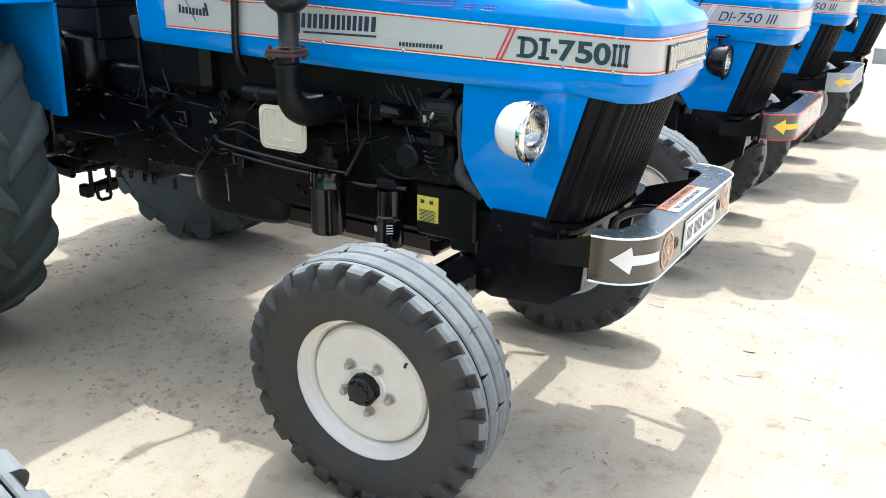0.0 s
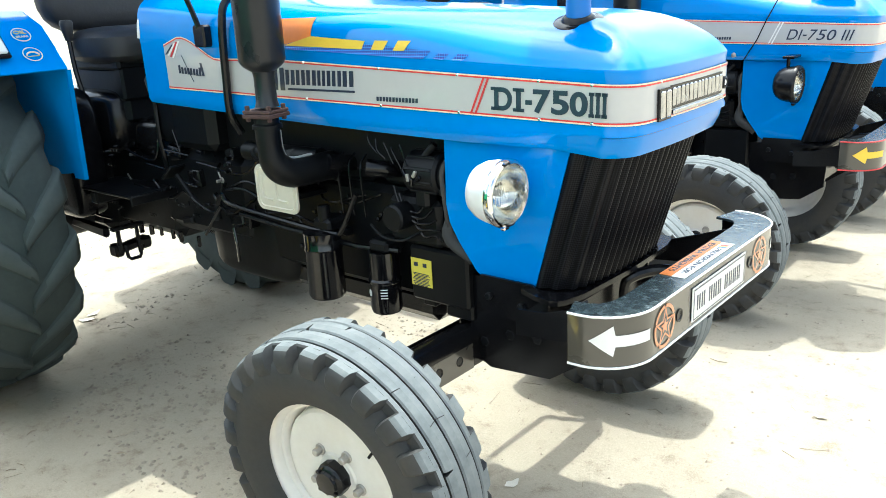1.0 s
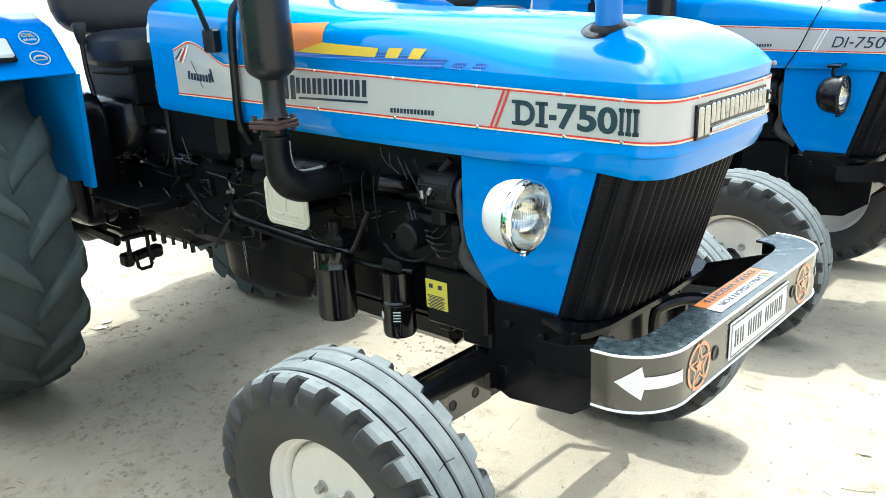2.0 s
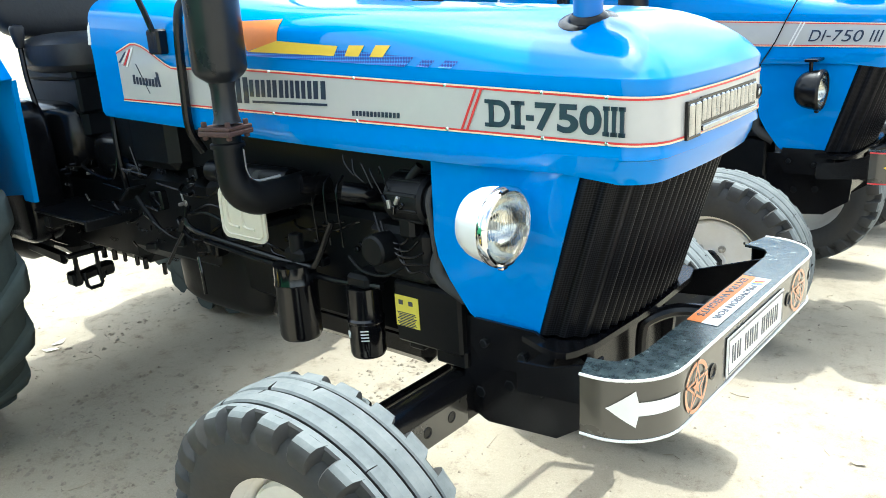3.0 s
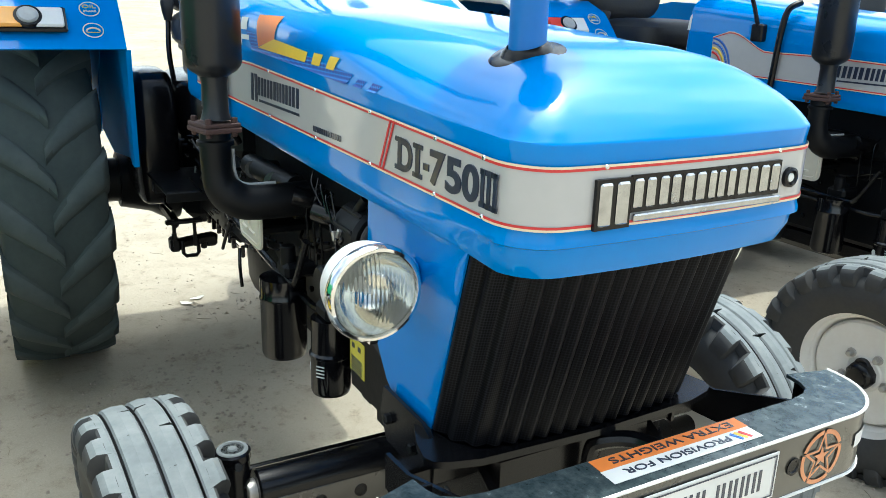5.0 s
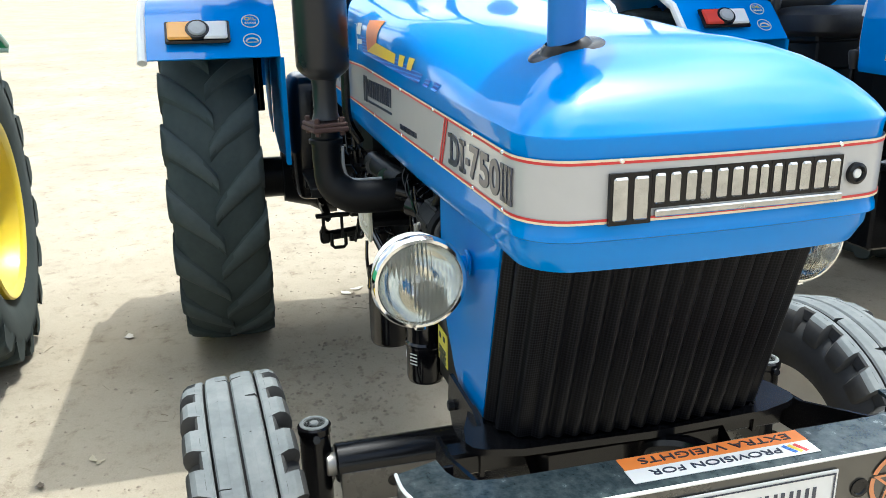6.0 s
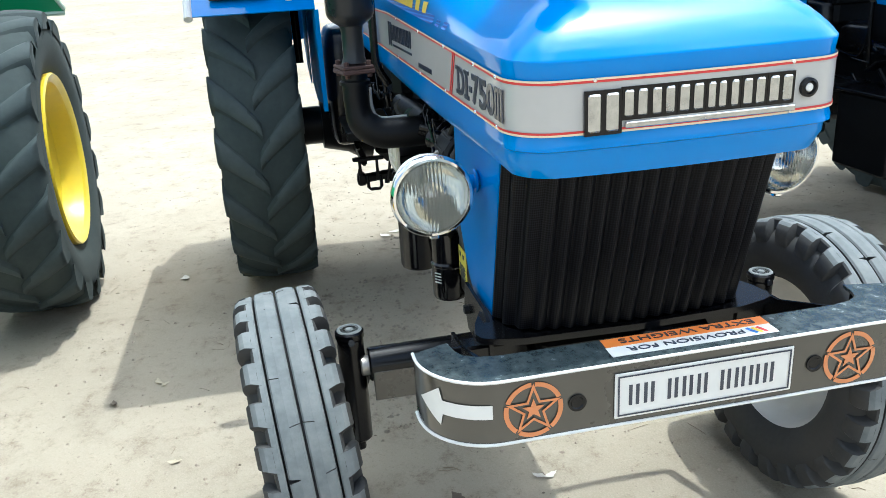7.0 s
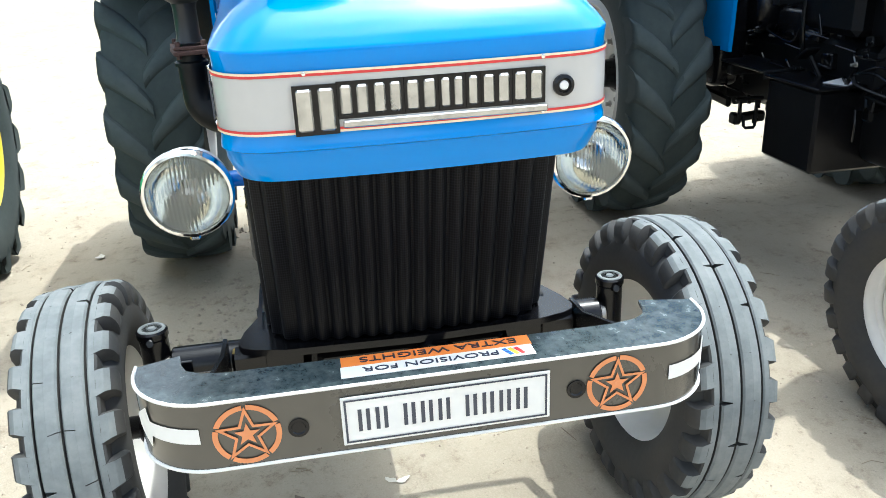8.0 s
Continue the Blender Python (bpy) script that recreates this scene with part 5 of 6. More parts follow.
def bumper(T, face=None, top=None, edge=None, arrow=None, plain=False):
    b = Geo()
    pts = bumper_path()
    b.grid([[(x, y, z) for x, y in pts] for z in (ZB0, ZB0 + 0.03, ZB1 - 0.03, ZB1)])
    bump = part("bumper", b, face or BUMPER, T, "wide black steel bumper with rounded ends", thick=0.005)
    half = [(0.522, -0.49), (0.500, -0.412), (0.535, -0.406), (0.556, -0.396), (0.570, -0.372), (0.577, -0.331)]
    inner = half[1:] + [(0.578, -0.17), (0.578, 0.0), (0.578, 0.17)] + [(x, -y) for x, y in half[:0:-1]]
    outer = bumper_path(-0.002)
    fl = Geo()
    fl.prism([(x, y) for x, y in outer] + [(x, y) for x, y in inner[::-1]], 0.007, pose(0, 0, ZB1 - 0.006))
    part("bumper_top", fl, top or FLANGE, bump, "scuffed dark top flange of the bumper")
    low = Geo()
    low.prism([(x, y) for x, y in outer] + [(x, y) for x, y in inner[::-1]], 0.006, pose(0, 0, ZB0))
    part("bumper_bottom", low, BLACK, bump)
    for s in (-1, 1):
        part("bumper_end", Geo().box(0.006, 0.085, ZB1 - ZB0, pose(0.520, s * 0.445 + 0.0125, (ZB0 + ZB1) / 2), 0.001), BLACK, bump)
        part("bumper_arm", sheet_side([(0.30, 0.690), (0.655, 0.722), (0.655, 0.828), (0.580, 0.832), (0.383, 0.766), (0.30, 0.760)], s * 0.356, 0.008), BLACK, bump, "black side plate carrying the bumper")
    part("cross_bar", Geo().box(0.05, 0.70, 0.045, pose(0.315, 0, 0.715), 0.006), BLACK, bump)
    part("tow_lug", Geo().tube(smooth_line([(0.405, 0.010, 0.62), (0.408, 0.010, 0.72), (0.425, 0.020, 0.752), (0.485, 0.060, 0.772), (0.60, 0.075, 0.775), (0.655, 0.078, 0.772)], 5), 0.016, 10), BLACK, bump, "bent black towing lug")
    for z in (ZB0 + 0.002, ZB1 + 0.001):
        part("piping", Geo().tube([(x, y, z) for x, y in bumper_path(0.001)], 0.0030, 8), edge or WHITE, bump, "white edging along the bumper")
    for s in (-1, 1):
        s0, s1 = s * 0.385, s * 0.535
        half_h = lambda u: 0.0135 if u < 0.64 else max(0.0008, 0.037 * (1 - u) / 0.36)
        part("arrow", wrapped(s0, s1, 0.783, half_h, 28), arrow or WHITE, bump, "printed arrow bent round the corner")
    if plain:
        return bump
    for s in (-1, 1):
        m = Matrix.Translation((0.6695, s * 0.303 + 0.002, 0.777)) @ pose(0, 0, 0, 90, 0, 90)
        for q in range(5):
            arc = lambda r: [(r * math.sin(a), r * math.cos(a)) for a in [math.tau * (q / 5 + 0.010 + 0.180 * u / 10) for u in range(11)]]
            g = Geo().grid([[(*p, 0.0008) for p in arc(0.053)], [(*p, 0.0008) for p in arc(0.0445)]])
            g.v = [tuple(m @ Vector(p)) for p in g.v]
            part("star_ring", g, STAR, bump, "orange ring of a star emblem")
        part("star_outline", ring_of((star_poly(0.051, 0.0205), star_poly(0.038, 0.0153)), m @ Matrix.Translation((0, 0, 0.0006))), STAR, bump)
        part("star_core", ring_of((star_poly(0.021, 0.0085), [(0, 0)] * 10), m), STAR, bump)
        part("bumper_hole", Geo().lathe([(0.0165, 0), (0.0165, 0.002), (0.012, 0.002), (0.010, -0.0), (0.0001, -0.0)], 24, Matrix.Translation((0.6688, s * 0.228 + 0.006, 0.776)) @ pose(0, 0, 0, 0, 90, 0)), BLACK, bump)
    plate = part("number_plate", Geo().box(0.003, 0.342, 0.088, pose(0.6710, 0.0165, 0.776), 0.001), WHITE, bump, "white number plate with dark bars")
    fr = lambda w, h: [(w, h), (-w, h), (-w, -h), (w, -h)]
    part("plate_border", ring_of((fr(0.166, 0.0395), fr(0.1625, 0.0362)), Matrix.Translation((0.6728, 0.0165, 0.776)) @ pose(0, 0, 0, 90, 0, 90)), NAVY, plate)
    y = -0.130
    for n in (2, 3, 4):
        for k in range(n):
            for q in (0.0045, 0.0175):
                part("plate_bar", Geo().box(0.001, 0.0062, 0.040, pose(0.6730, y + q, 0.776)), NAVY, plate)
            y += 0.0282
        y += 0.0165
    zt = ZB1 + 0.0022
    st = part("sticker", Geo().box(0.034, 0.320, 0.001, pose(0.6300, 0.012, zt)), WHITE, bump, "orange and white sticker about extra weights")
    part("sticker_band", Geo().box(0.032, 0.320, 0.001, pose(0.5970, 0.014, zt)), ORANGE, st)
    write("print_line", "PROVISION FOR", 0.014, NAVY, st, Matrix.Translation((0.622, 0.112, zt + 0.0006)) @ pose(0, 0, 0, 0, 0, -90), 0.225)
    write("print_line", "EXTRA WEIGHTS", 0.016, NAVY, st, Matrix.Translation((0.588, 0.150, zt + 0.0006)) @ pose(0, 0, 0, 0, 0, -90), 0.265)
    for k, mt in enumerate((RED, YELLOW, VIOLET)):
        part("print_mark", Geo().box(0.024, 0.007, 0.0006, pose(0.630, 0.148 - 0.010 * k, zt + 0.0008, 0, 0, 25)), mt, st)
    return bump


def lens_geo(r):
    """A domed lamp glass with upright flutes, stronger in its upper half; looks along +z."""
    rows = []
    for i in range(41):
        x = r * math.sin(math.pi / 2 * (i - 20) / 20.001)
        w = math.sqrt(max(1e-8, r * r - x * x))
        row = []
        for k in range(109):
            y = w * (k - 54) / 54
            edge = min(1.0, 12 * (1 - (x * x + y * y) / (r * r)))
            row.append((x, y, 0.014 * (1 - (x * x + y * y) / (r * r)) + 0.0009 * math.sin(y * 830) * edge * (1.0 if x < 0.2 * r else 0.25)))
        rows.append(row)
    return Geo().grid(rows)


def headlamp(T, s, bowl, bezel, label):
    base = Matrix.Translation((0.274, s * 0.386 + 0.001, 1.063)) @ pose(0, 0, 0, 0, 92, 0)
    prof = [(0.0001, -0.074), (0.022, -0.073), (0.045, -0.067), (0.062, -0.054), (0.073, -0.034), (0.078, -0.010), (0.080, 0.018)]
    lamp = part("headlamp", Geo().lathe(prof, 40, base), bowl, T, label)
    part("bezel", Geo().lathe([(0.079, 0.012), (0.083, 0.014), (0.0845, 0.020), (0.084, 0.029), (0.080, 0.035), (0.075, 0.036), (0.073, 0.030), (0.076, 0.010)], 48, base), bezel, lamp, "chromed ring round the lamp glass")
    part("reflector", Geo().lathe([(0.012, -0.040), (0.030, -0.034), (0.052, -0.015), (0.066, 0.006), (0.074, 0.026)], 40, base), REFLECTOR, lamp)
    part("bulb", Geo().lathe([(0.0001, 0.004), (0.007, 0.001), (0.009, -0.008), (0.008, -0.02), (0.012, -0.040), (0.0001, -0.042)], 16, base), LENS_WHITE, lamp)
    gl = part("lamp_glass", lens_geo(0.0745), GLASS, lamp, "fluted clear lamp glass", base @ Matrix.Translation((0, 0, 0.026)), 60)
    gl.visible_shadow = False
    part("lamp_screw", Geo().box(0.012, 0.020, 0.016, base @ Matrix.Translation((0.086, 0, 0.018)), 0.003), bezel, lamp)
    part("lamp_stem", Geo().cyl(0.016, 0.075, Matrix.Translation((0.225, s * 0.345, 1.063)) @ pose(0, 0, 0, 90 * s), 16, 0.002).cyl(0.026, 0.006, Matrix.Translation((0.225, s * 0.276, 1.063)) @ pose(0, 0, 0, -90 * s), 20, 0.002), BLUE if bezel is CHROME else BLACK, lamp)
    if bezel is not CHROME:
        part("lamp_bracket", Geo().cyl(0.008, 0.04, Matrix.Translation((0.255, s * 0.386, 1.140)), 10, 0.001).box(0.05, 0.10, 0.012, Matrix.Translation((0.255, s * 0.345, 1.180)), 0.002), BLACK, lamp)
    return lamp


def strip_lo(x):
    return 1.220 + 0.022 * (0.57 - x)


def strip_hi(x):
    if x > -0.62:
        return 1.312 + 0.043 * (0.57 - x)
    if x > -0.90:
        return 1.3632
    if x > -1.10:
        return 1.3632 + 0.072 * math.sin(math.pi / 2 * (-0.90 - x) / 0.20) ** 1.5
    return 1.4352 - 0.30 * (-1.10 - x)


def strip_band(lo, hi, out, rear=-1.19):
    pts = [(x, y) for x, y in outline(out, rear)]
    dense = []
    for (x0, y0), (x1, y1) in zip(pts, pts[1:]):
        k = 4 if abs(x1 - x0) > 0.05 else 1
        dense += [(x0 + (x1 - x0) * i / k, y0 + (y1 - y0) * i / k) for i in range(k)]
    dense.append(pts[-1])
    return Geo().grid([[(x, y, lo(x)) for x, y in dense], [(x, y, hi(x)) for x, y in dense]])


def side_mark(x0, x1, z0, z1, out=0.0045, slant=0.0):
    """A flat bar on the right flank within the strip."""
    y = -0.311 - out
    g = Geo()
    g.prism([(x0, z0), (x1, z0), (x1 + slant, z1), (x0 + slant, z1)], 0.0008, Matrix.Translation((0, y, 0)) @ pose(0, 0, 0, 90))
    return g


def bonnet_prints(T, other=False):
    """The grey strip with its red lines and prints."""
    strip = part("strip", strip_band(strip_lo, strip_hi, 0.0030), STRIP, T, "light grey printed strip round the bonnet", TURNED)
    for k, (a, b, mt) in enumerate(((0.0, 0.0035, CREAM), (0.0035, 0.0075, RED))):
        part("strip_line", strip_band(lambda x: strip_lo(x) + a, lambda x: strip_lo(x) + b, 0.0042), mt, strip, "thin printed border line")
        part("strip_line", strip_band(lambda x: strip_hi(x) - b, lambda x: strip_hi(x) - a, 0.0042), mt, strip, "thin printed border line")
    for dx in (0.0, 0.014):
        part("slash", side_mark(0.126 + dx, 0.132 + dx, strip_lo(0.13) + 0.004, strip_hi(0.17) - 0.004, 0.0042, 0.044), RED if not other else WHITE, strip)
    flank = Matrix.Translation((0, -0.3152, 0)) @ pose(0, 0, 0, 90)
    rise = pose(0, 0, 0, 0, 0, -1.2)
    if not other:
        marks = (("D", 0.0, 0.195), ("I", 0.205, 0.305), ("-", 0.318, 0.375), ("7", 0.385, 0.535), ("5", 0.545, 0.690), ("0", 0.700, 0.845), ("I", 0.855, 0.897), ("I", 0.907, 0.948), ("I", 0.958, 1.0))
        for ch, u0, u1 in marks:
            w = 0.316 * (u1 - u0)
            place = flank @ Matrix.Translation((0.192, 1.246, 0)) @ rise @ Matrix.Translation((0.316 * u0, 0, 0))
            if ch == "I":
                stem = 0.42 if w > 0.02 else 0.6
                g = Geo().box(w * stem, 0.056, 0.0024, place @ pose(w / 2, 0.028, 0))
                for z in (0.004, 0.052):
                    g.box(w, 0.008, 0.0024, place @ pose(w / 2, z, 0))
                part("model_letter", g, NAVY, strip, "dark blue letter with slab serifs")
            elif ch == "-":
                part("model_letter", Geo().box(w, 0.011, 0.0024, place @ pose(w / 2, 0.024, 0)), NAVY, strip)
            else:
                write("model_letter", ch, 0.056, NAVY, strip, place @ Matrix.Translation((0.010 if ch == "D" else 0, 0, 0)), w - (0.010 if ch == "D" else 0), label="dark blue model lettering", bold=0.0016)
                if ch == "D":
                    for z in (0.004, 0.052):
                        part("model_letter", Geo().box(0.026, 0.008, 0.0024, place @ pose(0.013, z, 0)), NAVY, strip)
    else:
        x0 = 0.0
        for ch, w in (("D", 0.040), ("I", 0.008), ("-", 0.016), ("7", 0.030), ("5", 0.031), ("0", 0.034), (" ", 0.012), ("I", 0.008), ("I", 0.008), ("I", 0.008)):
            place = flank @ Matrix.Translation((0.205, 1.250, 0)) @ rise @ Matrix.Translation((x0, 0, 0)) @ Matrix(((1, 0.30, 0, 0), (0, 1, 0, 0), (0, 0, 1, 0), (0, 0, 0, 1)))
            if ch == "I":
                part("model_letter", Geo().box(w * 0.75, 0.045, 0.0024, place @ pose(w / 2, 0.0225, 0)), NAVY, strip, "thin slanting letter")
            elif ch == "-":
                part("model_letter", Geo().box(w, 0.006, 0.0024, place @ pose(w / 2, 0.020, 0)), NAVY, strip)
            elif ch != " ":
                me = lettering(ch, 0.045, 0.0012, 0.0, w)
                me.transform(place)
                me.materials.clear()
                me.materials.append(NAVY)
                part("model_letter", me, NAVY, strip, "thin slanting letter")
            x0 += w + 0.008
    # name panel as plain blocks
    widths = (0.050, 0.040, 0.038, 0.040, 0.032, 0.014, 0.036, 0.042)
    x = -0.625
    for i, w in enumerate(widths):
        z0, z1 = (1.270, 1.338) if i == 0 else (1.288, 1.332)
        bars = (0.0,) if w < 0.02 else (0.0, 0.62)
        for q in bars:
            part("name_block", side_mark(x + q * w, x + q * w + (0.38 * w if len(bars) > 1 else w), z0, z1, 0.004, 0.004), NAVY, strip)
        x += w + 0.0075
    part("name_bar", side_mark(-0.56, x - 0.004, 1.272, 1.278, 0.004), NAVY, strip)
    for k in range(13):
        part("name_block", side_mark(-0.195 + 0.0118 * k, -0.195 + 0.0118 * k + 0.0078, 1.2525, 1.2645, 0.004, 0.001), NAVY, strip)
    if other:
        cols = (RED, YELLOW, VIOLET, BLUE_DARK)
        for k in range(4):
            part("rainbow_stripe", Geo().tube([(-1.185 + (0.055 + 0.016 * k) * math.sin(a), -0.3125, 1.272 + (0.055 + 0.016 * k) * 1.25 * math.cos(a)) for a in [math.pi / 2 * q / 10 for q in range(11)]], 0.0055, 6), cols[k], strip, "curved coloured stripe")
        part("bonnet_seam", Geo().tube([(0.02, -0.314, 1.16), (0.075, -0.315, 1.25), (0.115, -0.318, 1.34), (0.150, -0.300, 1.42), (0.185, -0.22, 1.468), (0.20, 0.0, 1.482), (0.20, 0.2, 1.472)], 0.0028, 6), BLACK, T, "dark seam across the bonnet", TURNED)
        part("seam_rivet", Geo().lathe([(0.0001, 0.004), (0.005, 0.004), (0.011, 0.0015), (0.012, 0.0)], 16, Matrix.Translation((-0.02, -0.310, 1.182)) @ pose(0, 0, 0, 90)), STEEL, T)
        return strip
    # small crest at the rear: slanting stripes and a dark figure
    for k, mt in enumerate((NAVY, WHITE, RED, WHITE)):
        part("crest_stripe", side_mark(-1.184 + 0.013 * k, -1.174 + 0.013 * k, 1.375 - 0.004 * k, 1.408 + 0.004 * k, 0.0042, 0.045), mt, strip)
    for k in range(8):
        part("crest_block", side_mark(-1.118 + 0.0165 * k, -1.107 + 0.0165 * k, 1.312 - 0.001 * k, 1.334 + 0.006 * (k in (0, 7)) - 0.001 * k, 0.004, 0.001), NAVY, strip)
    part("crest_line", side_mark(-1.040, -1.037, 1.285, 1.372, 0.0042, -0.052), NAVY, strip)
    part("crest_plume", side_mark(-0.985, -0.974, 1.306, 1.348, 0.0042, -0.008), NAVY, strip)
    for k, (w, h, z) in enumerate(((0.052, 0.030, 1.440), (0.070, 0.012, 1.416))):
        part("white_word", patch([(-0.705, z), (-0.705 + w, z), (-0.705 + w, z + h), (-0.705, z + h)], 0.0016, 3, 3), WHITE, T, "white printed word as a plain bar", TURNED)
    # orange, yellow and violet flash above the crease
    flash = part("flash", patch([(-0.560, 1.404), (-0.440, 1.425), (-0.435, 1.478), (-0.585, 1.478)]), ORANGE, T, "orange and yellow flash printed on the bonnet", TURNED)
    part("flash_bar", patch([(-0.560, 1.402), (-0.240, 1.390), (-0.225, 1.412), (-0.440, 1.427)], 0.0024), YELLOW, flash)
    part("flash_bar", patch([(-0.205, 1.389), (-0.160, 1.388), (-0.140, 1.412), (-0.188, 1.413)], 0.0024), YELLOW, flash)
    part("flash_bar", patch([(-0.125, 1.387), (-0.085, 1.386), (-0.062, 1.411), (-0.105, 1.412)], 0.0024), YELLOW, flash)
    part("dot_band", patch([(-0.610, 1.395), (-0.020, 1.366), (0.005, 1.386), (-0.660, 1.440)], 0.0014, 16), VIOLET, flash, "violet dotted band")
    for k in range(2):
        part("dot_band", patch([(0.012 + 0.062 * k, 1.367 - 0.002 * k), (0.046 + 0.062 * k, 1.365 - 0.002 * k), (0.064 + 0.062 * k, 1.379 - 0.002 * k), (0.030 + 0.062 * k, 1.381 - 0.002 * k)], 0.0014), VIOLET, flash)
    for a, b in (((-0.690, 1.400), (-0.720, 1.465)), ((-0.720, 1.465), (-0.765, 1.465)), ((-0.690, 1.400), (-0.700, 1.400))):
        part("white_outline", patch([(a[0] - 0.004, a[1]), (a[0] + 0.004, a[1]), (b[0] + 0.004, b[1] + 0.004), (b[0] - 0.004, b[1] + 0.004)], 0.0014, 3, 4), WHITE, flash)
    # chrome name on the nose, as plain blocks on a dark backing
    m = Matrix.Translation((0.5775, 0, 0)) @ pose(0, 0, 0, 90, 0, 90)
    y = -0.194
    for i, w in enumerate((0.058, 0.044, 0.043, 0.046, 0.036, 0.017, 0.043, 0.046)):
        z0, z1 = (1.222, 1.288) if i == 0 else (1.243, 1.290)
        back = Geo().prism([(y - 0.0036, z0 - 0.004), (y + w + 0.0036, z0 - 0.004), (y + w + 0.0036, z1 + 0.004), (y - 0.0036, z1 + 0.004)], 0.006, m @ Matrix.Translation((0, 0, -0.004)))
        nb = part("name_backing", back, BLACK, strip)
        bars = (0.5,) if w < 0.02 else (0.225, 0.775)
        for q in bars:
            part("name_block", Geo().box((w - 0.003) * (0.42 if len(bars) > 1 else 1.0), z1 - z0 - 0.003, 0.008, m @ Matrix.Translation((y + q * w, (z0 + z1) / 2, 0.002)), 0.003), WORN_CHROME, nb, "worn chromed plain bar")
        y += w + 0.0062
    part("name_bar", Geo().box(0.008, 0.316, 0.011, pose(0.580, 0.031, 1.231), 0.002), WORN_CHROME, strip, "chromed bar under the name")
    part("bonnet_lock", Geo().lathe([(0.017, 0.0), (0.0165, 0.006), (0.012, 0.008), (0.010, 0.004), (0.0001, 0.004)], 28, Matrix.Translation((0.572, 0.217, 1.262)) @ pose(0, 0, 0, 0, 90, 0)), BLACK, strip, "round black lock on the nose")
    part("lock_slot", Geo().cyl(0.0075, 0.006, Matrix.Translation((0.572, 0.217, 1.262)) @ pose(0, 0, 0, 0, 90, 0), 16, 0.001), SILVER, strip)
    for yy in (-0.178, 0.184):
        for zz in (strip_lo(0.57) + 0.004, strip_hi(0.57) - 0.004):
            part("strip_screw", Geo().lathe([(0.0001, 0.003), (0.003, 0.0025), (0.0045, 0.0)], 12, Matrix.Translation((0.573, yy, zz)) @ pose(0, 0, 0, 0, 90, 0)), CHROME, strip)
    for xx in (-0.86, -0.48, -0.18, 0.09, 0.33, 0.47):
        for zz in (strip_lo(xx) + 0.004, strip_hi(xx) - 0.004):
            part("strip_screw", Geo().lathe([(0.0001, 0.003), (0.003, 0.0025), (0.0045, 0.0)], 12, Matrix.Translation((xx, -0.3150, zz)) @ pose(0, 0, 0, 90)), CHROME, strip)
    return strip


bonnet_prints(tractor_a)
bumper(tractor_a)
for s in (-1, 1):
    headlamp(tractor_a, s, SILVER, CHROME, "round chrome headlamp on a blue stem")
for i, o in enumerate(others):
    bonnet_prints(o, True)
    for s in (-1, 1):
        headlamp(o, s, BLACK, BLACK, "round black headlamp")
    if i < 2:
        bumper(o, None if i == 0 else GREY_STEEL, None, RED if i == 0 else GREY_STEEL, YELLOW, True)
    else:
        part("bumper", Geo().box(0.010, 1.10, 0.14, pose(0.66, 0, 0.80), 0.004).box(0.16, 0.010, 0.14, pose(0.58, -0.55, 0.80), 0.003), GREY_STEEL, o, "flat grey steel bumper")
# battery box on the second tractor
bb = part("battery_box", Geo().box(0.36, 0.46, 0.34, pose(-1.23, -0.175, 0.66), 0.012), BLACK, others[0], "black steel battery box with a sheet of paper on it")
part("box_lid", Geo().box(0.38, 0.48, 0.014, pose(-1.23, -0.175, 0.838), 0.004), BLACK, bb)
part("paper", Geo().box(0.10, 0.16, 0.002, pose(-1.13, -0.235, 0.847, 0, 0, 25)), WHITE, bb, "folded white paper")


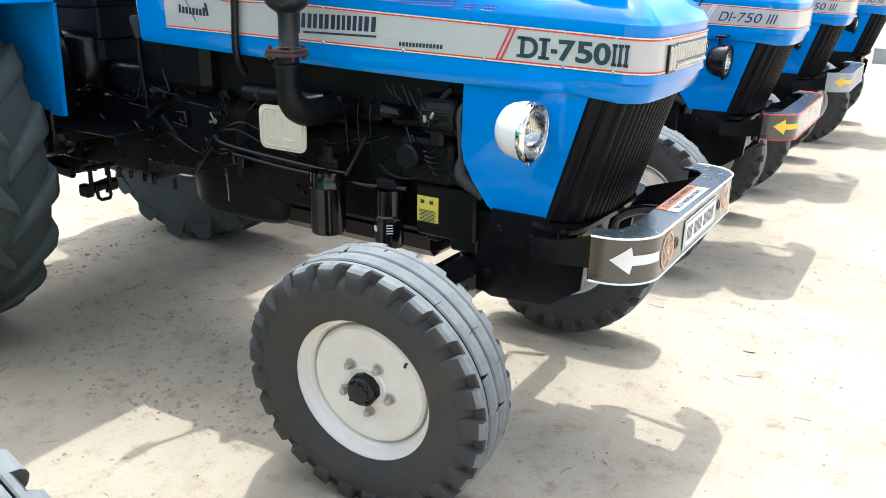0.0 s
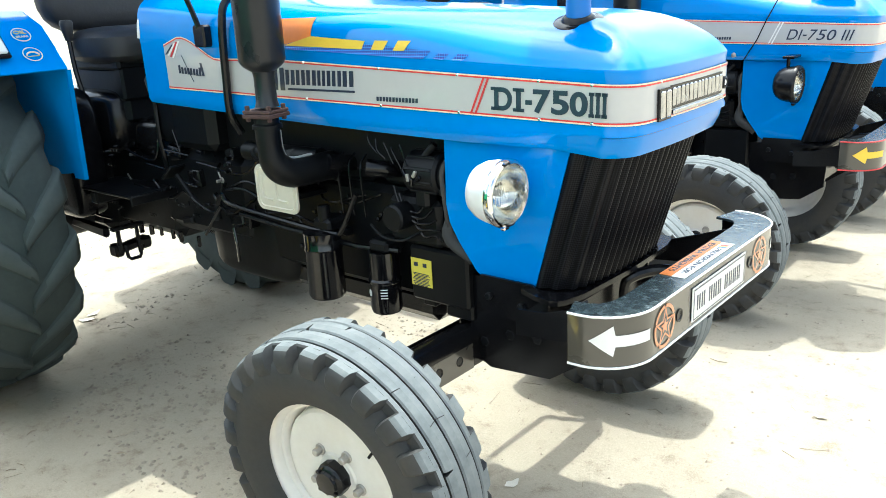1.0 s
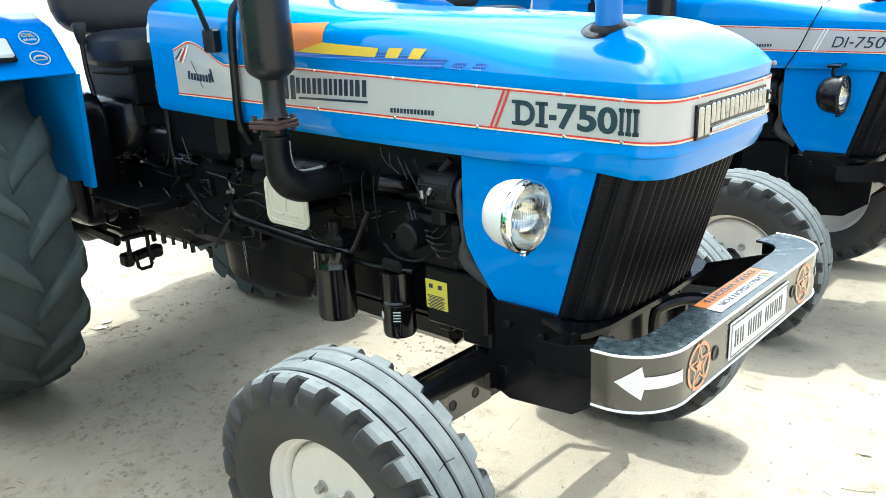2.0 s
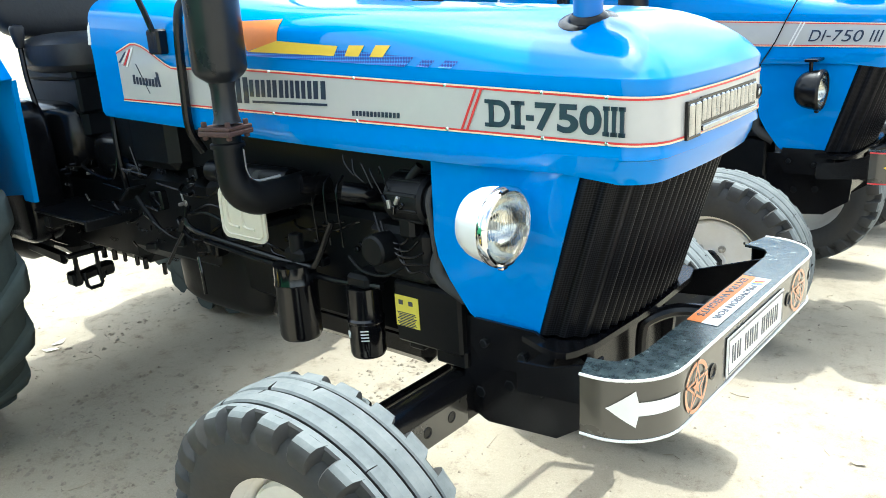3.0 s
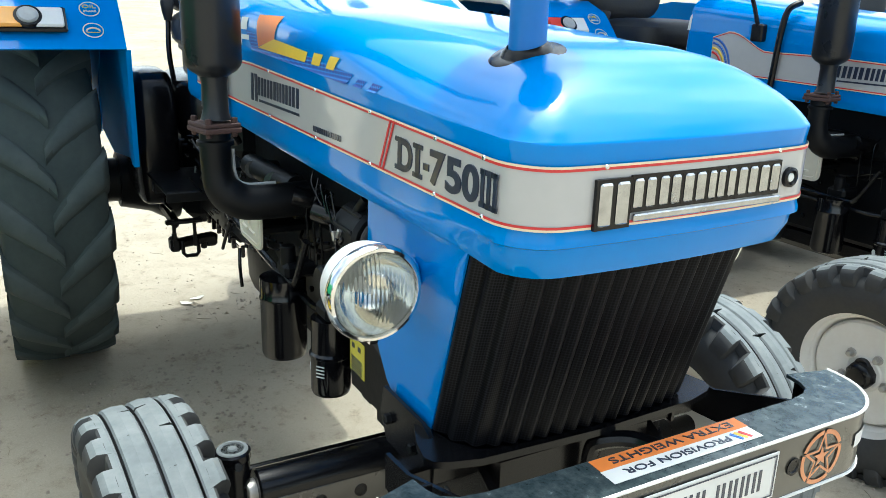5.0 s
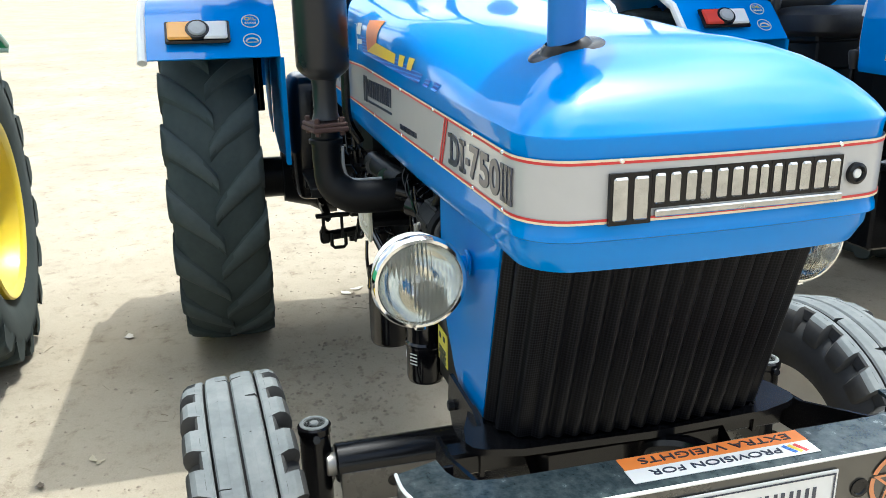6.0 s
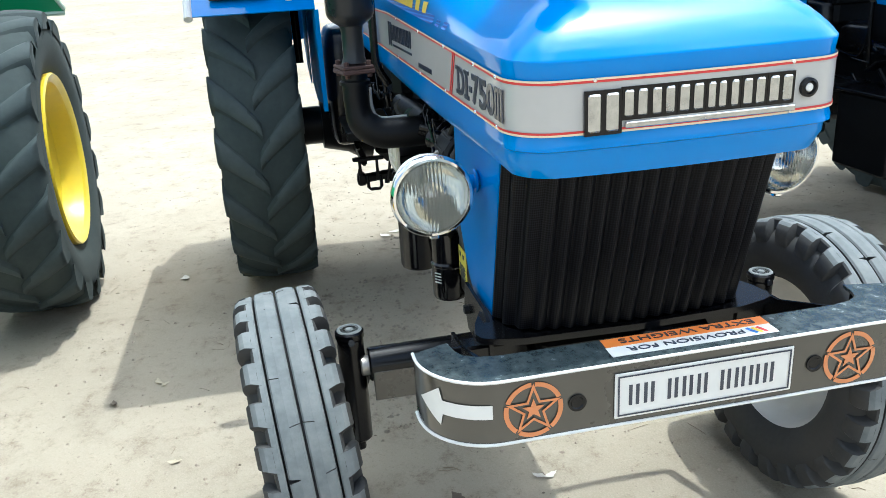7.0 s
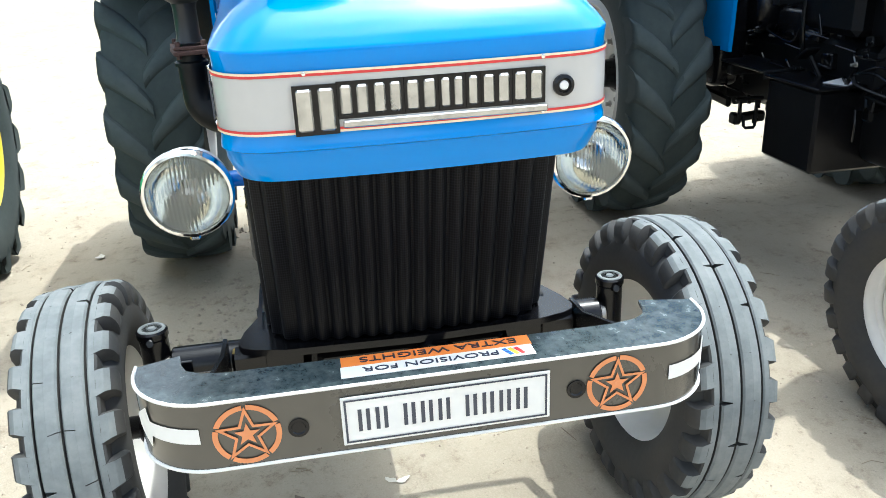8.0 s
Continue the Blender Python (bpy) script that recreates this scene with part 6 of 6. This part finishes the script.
# ---- green tractor on the other side ----
def green_tractor():
    T = thing("tractor", "green farm tractor with yellow wheel rims beside blue ones", "tractor", "", pose(-0.15, -2.49, 0, 0, 0, 3.4))
    for s, m in ((1, LEFT), (-1, RIGHT)):
        rear_wheel(T, pose(-2.06, s * 0.755, 0.688) @ m @ Matrix.Diagonal((1.02, 1.02, 1.0, 1.0)), REAR_RIM_YELLOW, 180 if s > 0 else 0, 1.006, 1.0)
        front_wheel(T, pose(0.08, s * 0.64, 0.380) @ m, RIM_YELLOW)
        arc = [(-2.505, 1.340, 0.985), (-2.500, 1.362, 0.985), (-2.455, 1.45, 0.945), (-2.40, 1.555, 0.90), (-2.46, 1.575, 0.87), (-2.66, 1.57, 0.83)]
        fd = part("fender", Geo().grid([[(x, s * (0.45 + (w - 0.45) * k), z) for x, z, w in arc] for k in (0, 0.3, 0.6, 1.0)]), GREEN, T, "green fender with a pale lower edge", thick=0.008)
        part("fender_edge", Geo().tube([(-2.502, s * 0.46, 1.345)] + [(x + 0.003, s * w, z) for x, z, w in arc], 0.011, 8), PALE_EDGE, fd, "pale lip round the fender")
        part("fender_wall", sheet_side([(-2.66, 1.57), (-2.40, 1.56), (-1.72, 1.58), (-1.68, 1.2), (-1.6, 0.85), (-2.7, 0.9)], s * 0.455, 0.006), GREEN, fd)
        nose = part("fender_nose", Geo().box(0.09, 0.36, 0.34, pose(-1.70, s * 0.64, 1.47), 0.03), GREEN, fd, "rounded green front of the fender")
        part("yellow_band", Geo().box(0.096, 0.366, 0.035, pose(-1.70, s * 0.64, 1.290), 0.014), RIM_YELLOW, nose, "yellow band round the foot of the nose")
    g = Geo().grid([[(x, y * w, z) for y, z in ((-0.30, 0.80), (-0.30, 1.12), (-0.26, 1.30), (-0.10, 1.36), (0.10, 1.36), (0.26, 1.30), (0.30, 1.12), (0.30, 0.80))] for x, w in ((-1.30, 1.0), (-0.4, 0.98), (0.15, 0.92), (0.28, 0.80))])
    part("bonnet", g, GREEN, T, "green bonnet", thick=0.004)
    part("engine_block", Geo().box(1.3, 0.40, 0.44, pose(-0.6, 0, 0.78), 0.03), BLACK, T)
    part("gearbox", Geo().box(1.3, 0.42, 0.46, pose(-1.85, 0, 0.74), 0.04), GREEN, T)
    part("rear_axle", Geo().cyl(0.12, 1.3, pose(-2.06, 0.65, 0.688, 90), 24, 0.01), GREEN, T)
    part("front_axle", Geo().box(0.09, 1.10, 0.09, pose(0.06, 0, 0.42), 0.01), GREEN, T)
    part("front_support", Geo().box(0.40, 0.34, 0.35, pose(0.02, 0, 0.60), 0.02), GREEN, T)
    part("seat", Geo().box(0.44, 0.46, 0.12, pose(-2.0, 0, 1.22), 0.04), SEAT, T)
    part("seat_base", Geo().box(0.36, 0.30, 0.24, pose(-2.0, 0, 1.05), 0.02), BLACK_OLD, T)
    part("backrest", Geo().box(0.12, 0.46, 0.38, pose(-2.24, 0, 1.45, 0, -10, 0), 0.05), SEAT, T)
    return T


green_tractor()
